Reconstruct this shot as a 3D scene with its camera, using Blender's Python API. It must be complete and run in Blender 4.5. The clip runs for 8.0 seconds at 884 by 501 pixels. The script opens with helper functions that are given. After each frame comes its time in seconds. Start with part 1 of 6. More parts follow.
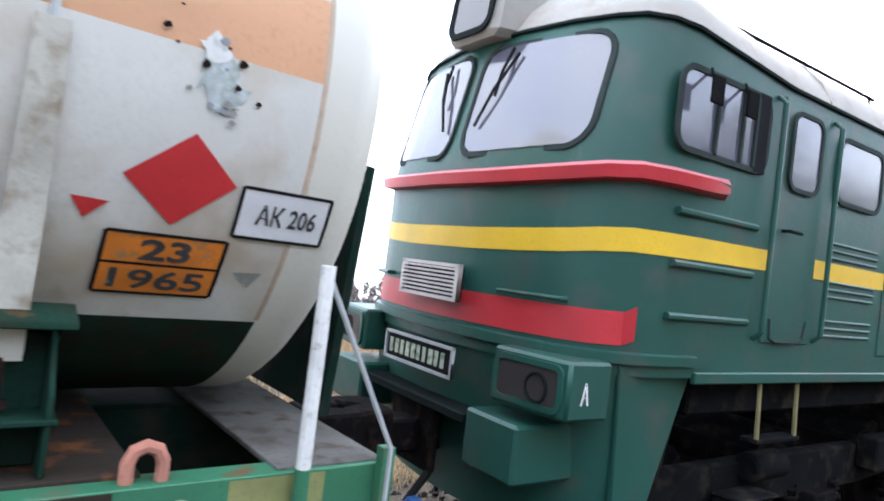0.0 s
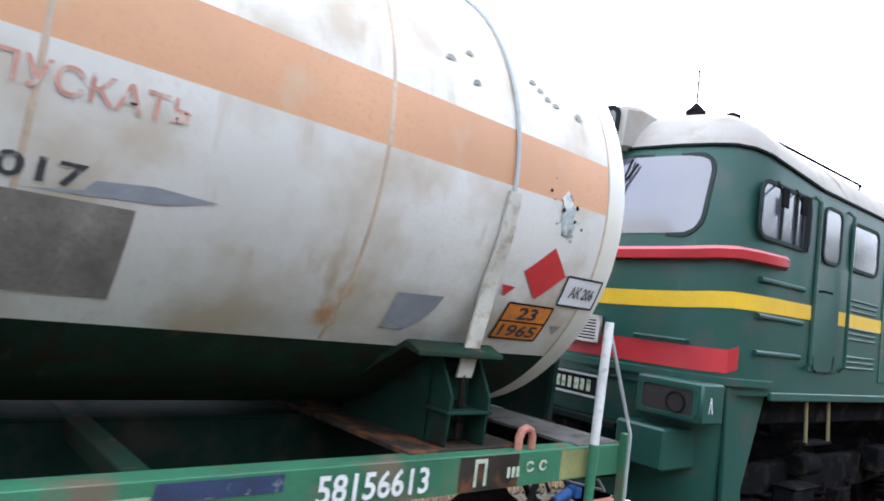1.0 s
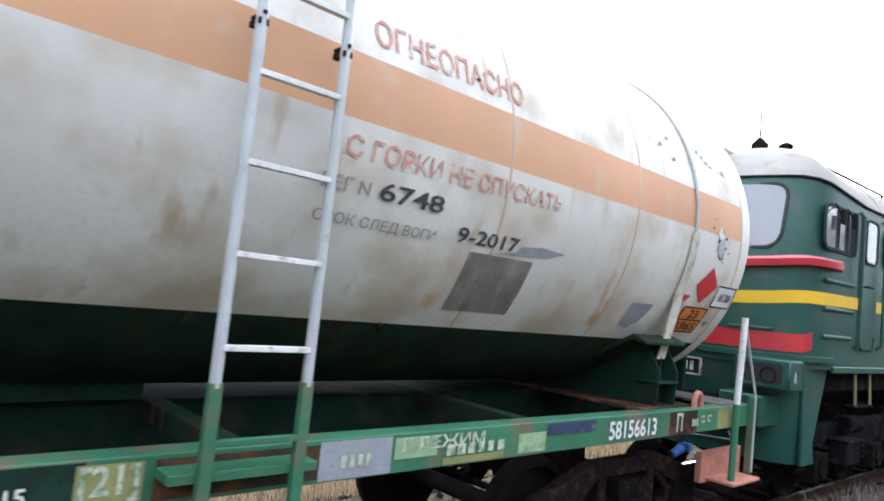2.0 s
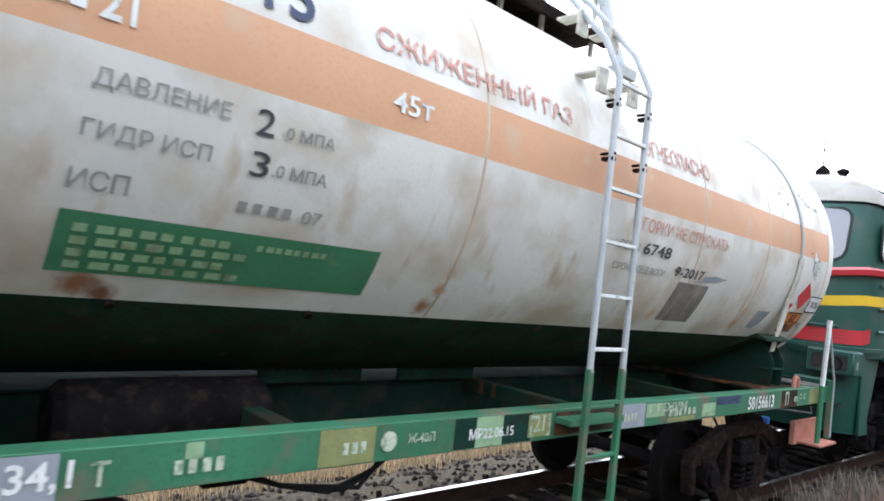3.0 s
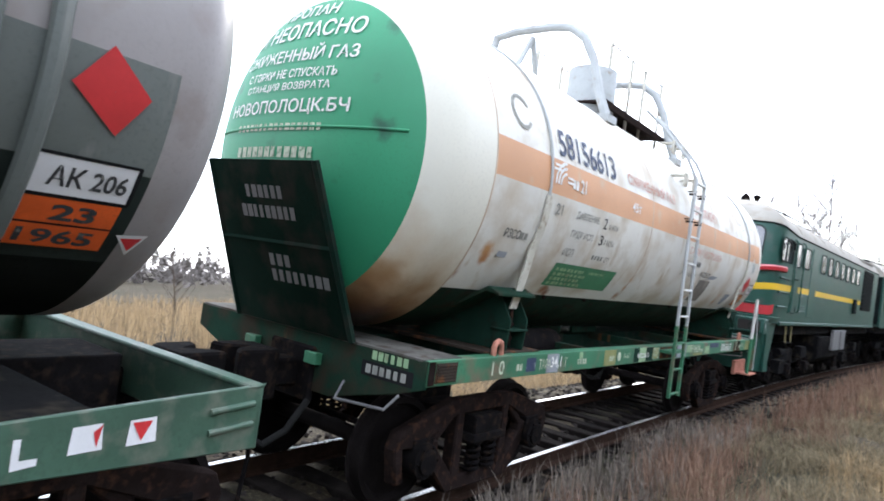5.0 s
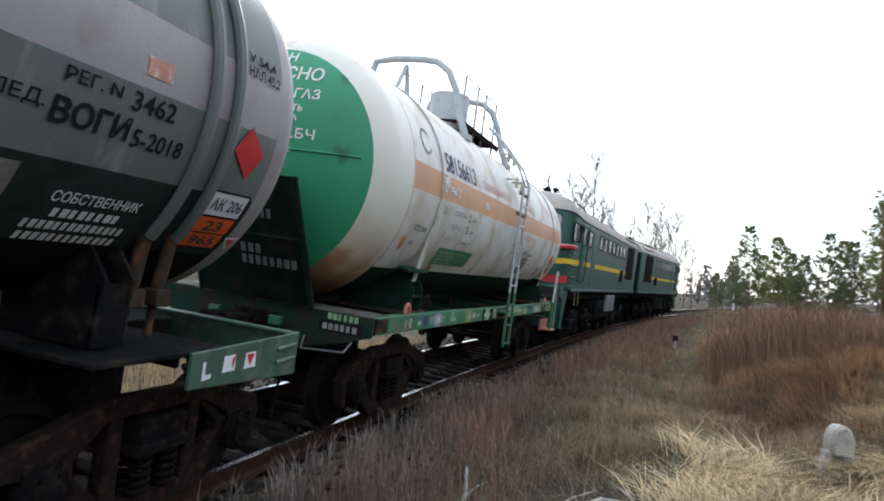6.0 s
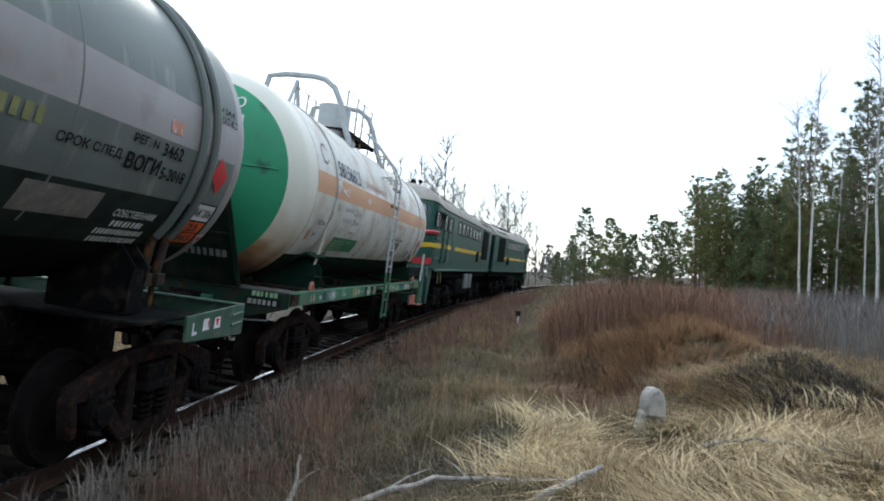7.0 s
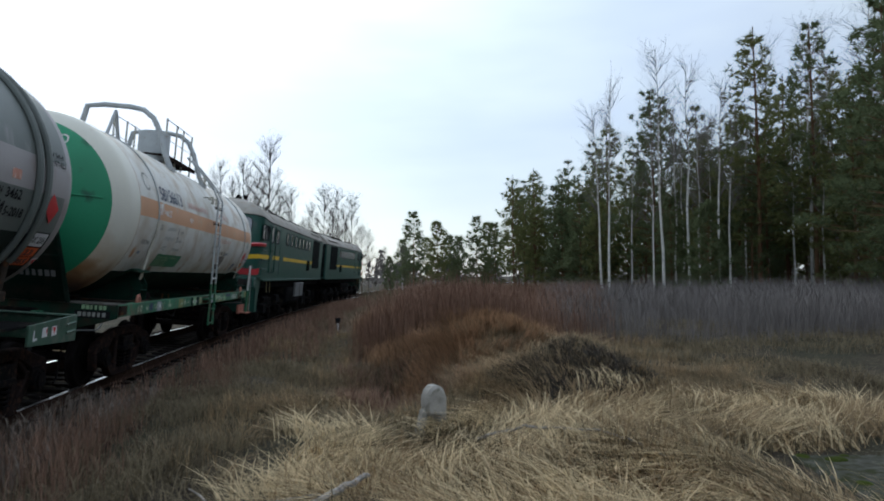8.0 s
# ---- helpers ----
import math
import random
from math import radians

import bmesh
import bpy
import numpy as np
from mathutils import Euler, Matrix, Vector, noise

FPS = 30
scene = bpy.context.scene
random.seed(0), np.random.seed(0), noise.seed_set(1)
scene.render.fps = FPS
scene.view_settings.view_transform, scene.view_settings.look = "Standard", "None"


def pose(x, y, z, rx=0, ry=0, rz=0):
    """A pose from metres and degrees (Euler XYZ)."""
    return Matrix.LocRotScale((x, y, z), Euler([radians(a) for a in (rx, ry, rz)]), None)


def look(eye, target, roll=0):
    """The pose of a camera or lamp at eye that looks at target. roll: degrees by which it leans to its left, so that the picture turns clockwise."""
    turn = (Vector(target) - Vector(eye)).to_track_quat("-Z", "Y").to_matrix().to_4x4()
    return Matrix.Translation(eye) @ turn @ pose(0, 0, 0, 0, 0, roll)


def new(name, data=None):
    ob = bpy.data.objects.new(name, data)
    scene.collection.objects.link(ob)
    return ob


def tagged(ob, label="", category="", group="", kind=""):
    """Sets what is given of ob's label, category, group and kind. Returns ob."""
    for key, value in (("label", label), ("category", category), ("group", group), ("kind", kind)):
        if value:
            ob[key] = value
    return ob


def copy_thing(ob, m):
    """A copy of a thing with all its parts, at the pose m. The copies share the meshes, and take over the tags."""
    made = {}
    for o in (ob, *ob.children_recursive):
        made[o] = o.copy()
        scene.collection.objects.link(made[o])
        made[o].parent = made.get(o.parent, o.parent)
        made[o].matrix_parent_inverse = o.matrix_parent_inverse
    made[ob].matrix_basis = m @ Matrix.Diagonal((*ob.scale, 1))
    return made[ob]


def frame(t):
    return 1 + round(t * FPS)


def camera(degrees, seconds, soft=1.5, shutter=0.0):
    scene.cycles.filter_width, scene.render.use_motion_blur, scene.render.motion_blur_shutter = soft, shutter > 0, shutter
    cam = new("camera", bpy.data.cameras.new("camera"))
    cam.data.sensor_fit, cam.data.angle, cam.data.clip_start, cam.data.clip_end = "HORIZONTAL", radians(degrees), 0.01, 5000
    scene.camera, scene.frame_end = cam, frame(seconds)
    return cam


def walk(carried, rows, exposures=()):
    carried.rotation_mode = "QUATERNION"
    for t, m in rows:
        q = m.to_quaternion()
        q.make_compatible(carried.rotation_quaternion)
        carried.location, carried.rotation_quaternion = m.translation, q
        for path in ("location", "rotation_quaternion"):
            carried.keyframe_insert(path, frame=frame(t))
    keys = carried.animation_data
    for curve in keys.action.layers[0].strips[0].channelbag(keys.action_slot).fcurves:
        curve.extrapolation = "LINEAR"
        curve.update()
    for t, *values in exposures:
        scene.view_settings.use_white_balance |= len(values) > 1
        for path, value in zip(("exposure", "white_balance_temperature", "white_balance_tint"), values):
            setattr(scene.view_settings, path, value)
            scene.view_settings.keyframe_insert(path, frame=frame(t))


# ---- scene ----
# ---- the camera ----
CURVE, CANT, SPEED = 270.0, 4.8, 2.65   # track radius (m), cant (degrees), train speed (m/s)
cam = camera(68.6, 8.0, soft=1.8, shutter=0.15)
walk(cam, [
    (0.0, look((3.746, -4.022, 1.986), (9.869, 3.838, 2.841), 4.17)),
    (0.5, look((3.839, -4.186, 1.896), (10.127, 3.439, 3.425), 5.11)),
    (1.0, look((3.886, -4.257, 1.869), (10.479, 3.115, 3.341), 4.19)),
    (1.2, look((3.874, -4.252, 1.895), (10.582, 3.037, 3.262), 3.72)),
    (2.3, look((4.000, -4.315, 1.763), (10.888, 2.808, 3.112), 2.77)),
    (2.5, look((3.937, -4.337, 1.810), (10.820, 2.821, 2.987), 3.39)),
    (3.0, look((3.906, -4.371, 1.852), (10.840, 2.756, 2.915), 3.24)),
    (3.5, look((3.859, -4.396, 1.839), (10.868, 2.666, 2.835), 3.59)),
    (4.0, look((3.846, -4.369, 1.855), (10.850, 2.714, 2.734), 4.41)),
    (4.2, look((3.860, -4.348, 1.845), (10.882, 2.711, 2.771), 4.13)),
    (5.3, look((3.777, -4.547, 1.787), (12.619, 0.085, 2.394), 3.35)),
    (5.5, look((3.800, -4.528, 1.768), (13.001, -0.664, 2.414), 2.45)),
    (6.0, look((3.852, -4.489, 1.773), (13.412, -1.585, 2.196), 3.41)),
    (6.5, look((3.844, -4.529, 1.798), (13.748, -3.169, 1.538), 5.84)),
    (7.0, look((4.083, -4.633, 1.754), (14.055, -3.928, 2.008), 2.36)),
    (7.5, look((4.155, -4.991, 1.777), (14.132, -5.657, 1.863), 1.76)),
    (8.0, look((4.424, -5.281, 1.697), (14.252, -7.083, 2.094), -0.68)),
], exposures=[(0.0, 0.98, 6250, 12), (1.2, 0.92, 6350, 12), (3.0, 0.88, 6450, 10), (4.2, 0.88, 6500, 10), (5.3, 0.68, 6500, 10), (5.7, 0.25, 6450, 9), (6.1, -0.12, 6420, 8), (6.5, -0.22, 6380, 6), (7.0, -0.26, 6200, 3), (7.5, -0.98, 6150, 4), (8.0, -1.08, 6150, 4)])

# ---- sky and sun: a thin bright overcast ----
SUN_AT, SUN_UP = 18.0, 31.0   # the sun behind the cloud: ahead along the track, degrees from +x and above the horizon
SUN_WAY = Vector((math.cos(radians(SUN_AT)) * math.cos(radians(SUN_UP)), math.sin(radians(SUN_AT)) * math.cos(radians(SUN_UP)), math.sin(radians(SUN_UP))))
world = bpy.data.worlds.new("overcast_sky")
scene.world = world
world.use_nodes = True
wn, wl = world.node_tree.nodes, world.node_tree.links
wn.clear()
sky = wn.new("ShaderNodeTexSky")
sky.sky_type, sky.sun_disc = "NISHITA", False
sky.sun_elevation, sky.sun_rotation = radians(SUN_UP), radians(90 - SUN_AT)
sky.dust_density, sky.air_density = 1.0, 1.0
sky_bg = wn.new("ShaderNodeBackground")
sky_bg.inputs[1].default_value = 0.06
cloud = wn.new("ShaderNodeTexNoise")
cloud.inputs["Scale"].default_value, cloud.inputs["Detail"].default_value = 1.6, 4
cramp = wn.new("ShaderNodeValToRGB")
cramp.color_ramp.elements[0].position, cramp.color_ramp.elements[0].color = 0.35, (0.66, 0.73, 0.92, 1)
cramp.color_ramp.elements[1].position, cramp.color_ramp.elements[1].color = 0.62, (0.84, 0.9, 0.97, 1)
cloud_bg = wn.new("ShaderNodeBackground")
wco = wn.new("ShaderNodeTexCoord")
split = wn.new("ShaderNodeSeparateXYZ")
wl.new(wco.outputs["Generated"], split.inputs[0])
rise = wn.new("ShaderNodeMapRange")   # an overcast sky is about three times as bright overhead as at the horizon
rise.inputs[1].default_value, rise.inputs[2].default_value = -0.05, 1.0
rise.inputs[3].default_value, rise.inputs[4].default_value = 1.0, 2.2
wl.new(split.outputs[2], rise.inputs[0])
toward = wn.new("ShaderNodeVectorMath")   # the thin cloud glows broadly round the hidden sun
toward.operation = "DOT_PRODUCT"
toward.inputs[1].default_value = SUN_WAY
wl.new(wco.outputs["Generated"], toward.inputs[0])
lobe = wn.new("ShaderNodeMath")
lobe.operation, lobe.use_clamp = "MAXIMUM", True
wl.new(toward.outputs["Value"], lobe.inputs[0])
narrow = wn.new("ShaderNodeMath")
narrow.operation = "POWER"
narrow.inputs[1].default_value = 3.0
wl.new(lobe.outputs[0], narrow.inputs[0])
glow = wn.new("ShaderNodeMath")
glow.operation = "MULTIPLY_ADD"
glow.inputs[1].default_value = 1.1
wl.new(narrow.outputs[0], glow.inputs[0])
wl.new(rise.outputs[0], glow.inputs[2])
wl.new(glow.outputs[0], cloud_bg.inputs[1])
spread = wn.new("ShaderNodeMapping")   # cloud banks lie flat over the horizon
spread.inputs["Scale"].default_value = (1.0, 1.0, 4.0)
wl.new(wco.outputs["Generated"], spread.inputs[0])
wl.new(spread.outputs[0], cloud.inputs["Vector"])
both = wn.new("ShaderNodeAddShader")
wout = wn.new("ShaderNodeOutputWorld")
wl.new(sky.outputs[0], sky_bg.inputs[0])
wl.new(cloud.outputs[0], cramp.inputs[0])
wl.new(cramp.outputs[0], cloud_bg.inputs[0])
wl.new(sky_bg.outputs[0], both.inputs[0])
wl.new(cloud_bg.outputs[0], both.inputs[1])
wl.new(both.outputs[0], wout.inputs[0])
sun = new("sun", bpy.data.lights.new("sun", "SUN"))
sun.data.energy, sun.data.angle, sun.data.color = 1.5, radians(10), (1.0, 0.96, 0.9)
sun.matrix_world = look(SUN_WAY * 40, (0, 0, 0))


# ---- materials ----
def mat(name, color, rough=0.6, metal=0.0, vary=0.25, scale=2.5, fine=45.0, bump=0.15, dirt=None, amount=0.0, streak=None, streaks=0.0, ior=1.45, island=0.0, stain=None):
    m = bpy.data.materials.new(name)
    m.use_nodes = True
    n, l = m.node_tree.nodes, m.node_tree.links
    p = n["Principled BSDF"]
    p.inputs["Metallic"].default_value, p.inputs["IOR"].default_value = metal, ior
    if rough >= 0.65 and not metal:
        p.inputs["Specular IOR Level"].default_value = 0.03   # soot, dust and rust hardly shine
    co = n.new("ShaderNodeTexCoord")

    def noise_at(s, detail=4.0, stretch=None):
        t = n.new("ShaderNodeTexNoise")
        t.inputs["Scale"].default_value, t.inputs["Detail"].default_value = s, detail
        if stretch:
            mp = n.new("ShaderNodeMapping")
            mp.inputs["Scale"].default_value = stretch
            l.new(co.outputs["Object"], mp.inputs[0])
            l.new(mp.outputs[0], t.inputs["Vector"])
        else:
            l.new(co.outputs["Object"], t.inputs["Vector"])
        return t.outputs[0]

    def ramp(src, a, b):
        r = n.new("ShaderNodeMapRange")
        r.inputs[1].default_value, r.inputs[2].default_value = a, b
        l.new(src, r.inputs[0])
        return r.outputs[0]

    def mix(fac, a, b):
        x = n.new("ShaderNodeMix")
        x.data_type = "RGBA"
        l.new(fac, x.inputs[0])
        for v, s in ((a, x.inputs[6]), (b, x.inputs[7])):
            if isinstance(v, tuple):
                s.default_value = (*v, 1)
            else:
                l.new(v, s)
        return x.outputs[2]

    dark = tuple(c * (1 - vary) for c in color)
    light = tuple(min(1, c * (1 + vary * 0.6)) for c in color)
    c = mix(ramp(noise_at(scale), 0.3, 0.7), dark, light)
    grain = noise_at(fine, 5.0)
    c = mix(ramp(grain, 0.25, 0.5), tuple(v * (1 - vary * 0.8) for v in color), c)
    if island:
        g = n.new("ShaderNodeNewGeometry")
        c = mix(ramp(g.outputs["Random Per Island"], 0, 1 / island), c, tuple(min(1, v * 2.5) for v in color))
    if dirt:
        c = mix(ramp(noise_at(scale * 2.3, 8.0), 0.72 - amount, 0.8 - amount * 0.5), c, dirt)
    if streak:
        c = mix(ramp(noise_at(2.0, 6.0, (3.0, 3.0, 0.35)), 0.74 - streaks, 0.82 - streaks * 0.4), c, streak)
    for place, radius, tint in stain or ():
        d = n.new("ShaderNodeVectorMath")
        d.operation = "DISTANCE"
        d.inputs[1].default_value = place
        l.new(co.outputs["Object"], d.inputs[0])
        add = n.new("ShaderNodeMath")
        add.operation = "MULTIPLY_ADD"
        wild = min(0.9, radius * 0.9)
        add.inputs[1].default_value = -wild
        l.new(noise_at(3.0 / min(1.0, radius * 1.6), 6.0), add.inputs[0])
        l.new(d.outputs["Value"], add.inputs[2])
        c = mix(ramp(add.outputs[0], radius - wild / 2, radius * 0.3 - wild / 2), c, tint)
    l.new(c, p.inputs["Base Color"])
    rr = n.new("ShaderNodeMapRange")
    rr.inputs[3].default_value, rr.inputs[4].default_value = max(0.02, rough - 0.12), min(1, rough + 0.15)
    l.new(grain, rr.inputs[0])
    l.new(rr.outputs[0], p.inputs["Roughness"])
    if bump:
        b = n.new("ShaderNodeBump")
        b.inputs["Strength"].default_value, b.inputs["Distance"].default_value = bump, 0.01
        l.new(grain, b.inputs["Height"])
        l.new(b.outputs[0], p.inputs["Normal"])
    return m


def _on_shell(x, deg):
    a = math.radians(deg - 1.8)
    return (x, -1.53 * math.cos(a), 2.99 + 1.53 * math.sin(a))


# rust that has bled through the white paint: along, degrees up the shell, size, colour
SPOTS = [(-4.62, -24, 0.16, (0.46, 0.24, 0.1)), (-4.6, -27, 0.12, (0.4, 0.18, 0.07)), (-4.95, -30, 0.15, (0.28, 0.11, 0.05)), (-4.9, -34, 0.14, (0.3, 0.12, 0.06)), (-3.2, -37, 0.16, (0.27, 0.12, 0.06)), (-3.1, -39, 0.12, (0.2, 0.09, 0.05)), (-1.3, -37, 0.12, (0.33, 0.16, 0.08)), (-1.24, -32, 0.1, (0.45, 0.27, 0.15)), (-1.22, -27, 0.08, (0.5, 0.34, 0.21)), (3.0, -34, 0.14, (0.47, 0.27, 0.13)), (3.05, -28, 0.1, (0.5, 0.33, 0.2)), (1.3, -33, 0.12, (0.5, 0.36, 0.22))]
RUST = (0.17, 0.07, 0.03)
M = {
    "tank_white": mat("tank_white", (0.66, 0.645, 0.6), 0.5, vary=0.12, scale=0.9, dirt=(0.47, 0.4, 0.31), amount=0.26, streak=(0.44, 0.35, 0.25), streaks=0.13, stain=[((-5.2, -0.7, 1.6), 0.75, (0.2, 0.09, 0.04))] + [(_on_shell(*_q[:2]), _q[2] * 0.7, _q[3]) for _q in SPOTS], bump=0.08),
    "tank_end": mat("tank_end", (0.68, 0.66, 0.58), 0.45, vary=0.08, scale=0.9, dirt=(0.5, 0.4, 0.27), amount=0.1, stain=[((-5.3, -0.75, 1.6), 1.15, (0.42, 0.27, 0.13)), ((-5.3, -0.65, 1.55), 0.8, (0.2, 0.09, 0.04)), ((-5.3, -0.55, 1.5), 0.6, (0.03, 0.016, 0.01))], bump=0.06),
    "tank_green": mat("tank_green", (0.03, 0.26, 0.13), 0.5, vary=0.14, scale=1.2, dirt=(0.02, 0.1, 0.06), amount=0.1, bump=0.06),
    # green belly paint, its base lowered to include the shade under the tank
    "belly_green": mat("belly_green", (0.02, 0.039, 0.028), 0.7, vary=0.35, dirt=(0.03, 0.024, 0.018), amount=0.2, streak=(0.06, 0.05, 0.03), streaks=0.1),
    "orange_stripe": mat("orange_stripe", (0.58, 0.31, 0.17), 0.55, vary=0.12, scale=1.2, dirt=(0.5, 0.36, 0.24), amount=0.12, bump=0.05),
    "frame_green": mat("frame_green", (0.038, 0.17, 0.09), 0.55, vary=0.3, scale=1.6, dirt=(0.14, 0.12, 0.08), amount=0.2, streak=RUST, streaks=0.13),
    # darker than frame_green, with the shade under the tank mixed into the base
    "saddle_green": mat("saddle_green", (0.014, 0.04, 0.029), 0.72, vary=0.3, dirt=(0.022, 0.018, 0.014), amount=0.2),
    # frame green taken near black: shade on shield and centre sill in the colour
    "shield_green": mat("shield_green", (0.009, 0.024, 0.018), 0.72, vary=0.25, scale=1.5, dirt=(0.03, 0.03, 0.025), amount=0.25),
    "deck": mat("deck", (0.05, 0.04, 0.033), 0.85, vary=0.35, dirt=RUST, amount=0.2),
    "deck_grey": mat("deck_grey", (0.13, 0.125, 0.115), 0.8, vary=0.35, scale=3, dirt=(0.06, 0.045, 0.035), amount=0.2),
    "white_paint": mat("white_paint", (0.72, 0.72, 0.7), 0.55, vary=0.15, scale=8, dirt=(0.35, 0.35, 0.33), amount=0.15),
    "letter_grey": mat("letter_grey", (0.3, 0.3, 0.28), 0.7, vary=0.25, scale=9),
    "letter_black": mat("letter_black", (0.05, 0.05, 0.055), 0.6, vary=0.25, scale=9, dirt=(0.3, 0.3, 0.28), amount=0.1),
    "letter_red": mat("letter_red", (0.58, 0.3, 0.24), 0.7, vary=0.2, scale=8, dirt=(0.62, 0.6, 0.54), amount=0.2),
    "letter_pale": mat("letter_pale", (0.5, 0.55, 0.42), 0.6, vary=0.25, scale=10, dirt=(0.1, 0.2, 0.12), amount=0.22),
    "letter_blue": mat("letter_blue", (0.03, 0.045, 0.1), 0.6, vary=0.3, scale=6, dirt=(0.3, 0.32, 0.34), amount=0.1),
    "plate_red": mat("plate_red", (0.56, 0.035, 0.04), 0.4, vary=0.15, scale=5, bump=0.05),
    "plate_orange": mat("plate_orange", (0.72, 0.22, 0.03), 0.5, vary=0.2, scale=6, dirt=(0.35, 0.2, 0.1), amount=0.12),
    "plate_vermilion": mat("plate_vermilion", (0.76, 0.12, 0.025), 0.45, vary=0.15, scale=6),
    "weld_line": mat("weld_line", (0.5, 0.39, 0.29), 0.6, vary=0.25, scale=5),
    "blue_paint": mat("blue_paint", (0.03, 0.12, 0.35), 0.5, vary=0.3, scale=9),
    "torn_paper": mat("torn_paper", (0.52, 0.57, 0.57), 0.65, vary=0.3, scale=14, dirt=(0.36, 0.4, 0.36), amount=0.25),
    "plate_white": mat("plate_white", (0.74, 0.74, 0.76), 0.45, vary=0.08, scale=4),
    "black": mat("black", (0.018, 0.018, 0.02), 0.72, vary=0.3),
    "grey_patch": mat("grey_patch", (0.22, 0.2, 0.18), 0.75, vary=0.3, scale=7, streak=(0.34, 0.31, 0.27), streaks=0.2),
    "blue_patch": mat("blue_patch", (0.3, 0.32, 0.35), 0.65, vary=0.2, scale=5),
    "pale_green": mat("pale_green", (0.27, 0.42, 0.24), 0.6, vary=0.2, scale=6, dirt=(0.2, 0.22, 0.14), amount=0.2),
    "olive": mat("olive", (0.24, 0.25, 0.1), 0.6, vary=0.25, scale=6),
    "plate_green": mat("plate_green", (0.05, 0.2, 0.1), 0.55, vary=0.18, scale=3, dirt=(0.16, 0.2, 0.13), amount=0.1),
    # running-gear rust and iron lowered near black to carry the shade under the train
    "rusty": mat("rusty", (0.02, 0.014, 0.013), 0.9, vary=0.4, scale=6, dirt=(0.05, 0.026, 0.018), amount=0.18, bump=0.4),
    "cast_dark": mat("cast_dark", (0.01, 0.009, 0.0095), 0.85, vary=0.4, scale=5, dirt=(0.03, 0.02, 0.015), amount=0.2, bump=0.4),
    "lug_pink": mat("lug_pink", (0.45, 0.2, 0.15), 0.7, vary=0.25, scale=10),
    "strap": mat("strap", (0.58, 0.56, 0.49), 0.55, vary=0.15, scale=5, dirt=(0.33, 0.27, 0.2), amount=0.2),
    "steel_grey": mat("steel_grey", (0.42, 0.44, 0.45), 0.5, vary=0.15, scale=4, dirt=(0.3, 0.26, 0.22), amount=0.12),
    "bright_steel": mat("bright_steel", (0.6, 0.6, 0.6), 0.25, metal=1.0, vary=0.15, scale=8),
    "rail_rust": mat("rail_rust", (0.04, 0.024, 0.018), 0.9, vary=0.35, scale=6, bump=0.3),
    # wheel steel, likewise lowered for the shade below the wagons
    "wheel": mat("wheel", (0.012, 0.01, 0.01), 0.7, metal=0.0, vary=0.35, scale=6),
    "hose": mat("hose", (0.02, 0.02, 0.02), 0.7),
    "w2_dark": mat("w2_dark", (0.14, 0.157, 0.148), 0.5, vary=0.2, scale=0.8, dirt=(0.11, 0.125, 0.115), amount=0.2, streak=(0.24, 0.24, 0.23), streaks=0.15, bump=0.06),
    "w2_stripe": mat("w2_stripe", (0.31, 0.285, 0.285), 0.45, vary=0.15, scale=1.2, dirt=(0.24, 0.2, 0.19), amount=0.18, bump=0.05),
    # lower shell and belly: the tank's downward shading put in as two darker bands
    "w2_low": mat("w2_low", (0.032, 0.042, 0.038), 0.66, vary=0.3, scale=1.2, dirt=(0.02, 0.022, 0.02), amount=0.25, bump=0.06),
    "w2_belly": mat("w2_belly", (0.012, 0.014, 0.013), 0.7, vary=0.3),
    "w2_green": mat("w2_green", (0.05, 0.105, 0.072), 0.5, vary=0.25, scale=3, dirt=(0.12, 0.14, 0.11), amount=0.2),
    "loco_green": mat("loco_green", (0.016, 0.078, 0.06), 0.4, vary=0.18, scale=1.2, dirt=(0.05, 0.075, 0.065), amount=0.2, bump=0.04, streak=(0.05, 0.1, 0.08), streaks=0.1),
    "loco_roof": mat("loco_roof", (0.36, 0.34, 0.31), 0.7, vary=0.2, scale=1.5, dirt=(0.3, 0.26, 0.22), amount=0.2),
    "loco_red": mat("loco_red", (0.5, 0.035, 0.045), 0.4, vary=0.14, scale=3, bump=0.04),
    "loco_pink": mat("loco_pink", (0.62, 0.2, 0.22), 0.35, vary=0.12, scale=3, bump=0.04),
    "loco_yellow": mat("loco_yellow", (0.74, 0.47, 0.03), 0.42, vary=0.12, scale=3, bump=0.04),
    "loco_dark": mat("loco_dark", (0.012, 0.016, 0.016), 0.68, vary=0.3),
    # underframe base lowered near black, shade included
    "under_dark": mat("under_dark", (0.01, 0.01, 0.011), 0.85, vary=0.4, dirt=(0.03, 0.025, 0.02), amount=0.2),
    "rubber": mat("rubber", (0.04, 0.052, 0.05), 0.72),
    "window_glass": mat("window_glass", (0.1, 0.1, 0.13), 0.05, vary=0.05, bump=0.0, ior=2.1),
    "lamp_glass": mat("lamp_glass", (0.05, 0.042, 0.042), 0.15, vary=0.1, bump=0.0, ior=1.8),
    "grille_white": mat("grille_white", (0.66, 0.6, 0.58), 0.5, vary=0.15, scale=5),
    "yellow_steel": mat("yellow_steel", (0.2, 0.17, 0.08), 0.5, vary=0.2),
    "fuel_tank": mat("fuel_tank", (0.16, 0.16, 0.165), 0.5, vary=0.2),
    "sleeper": mat("sleeper", (0.018, 0.015, 0.014), 0.9, vary=0.4, scale=5, bump=0.4),
    "ballast": mat("ballast", (0.021, 0.018, 0.017), 0.95, vary=0.35, scale=6, island=1.3),
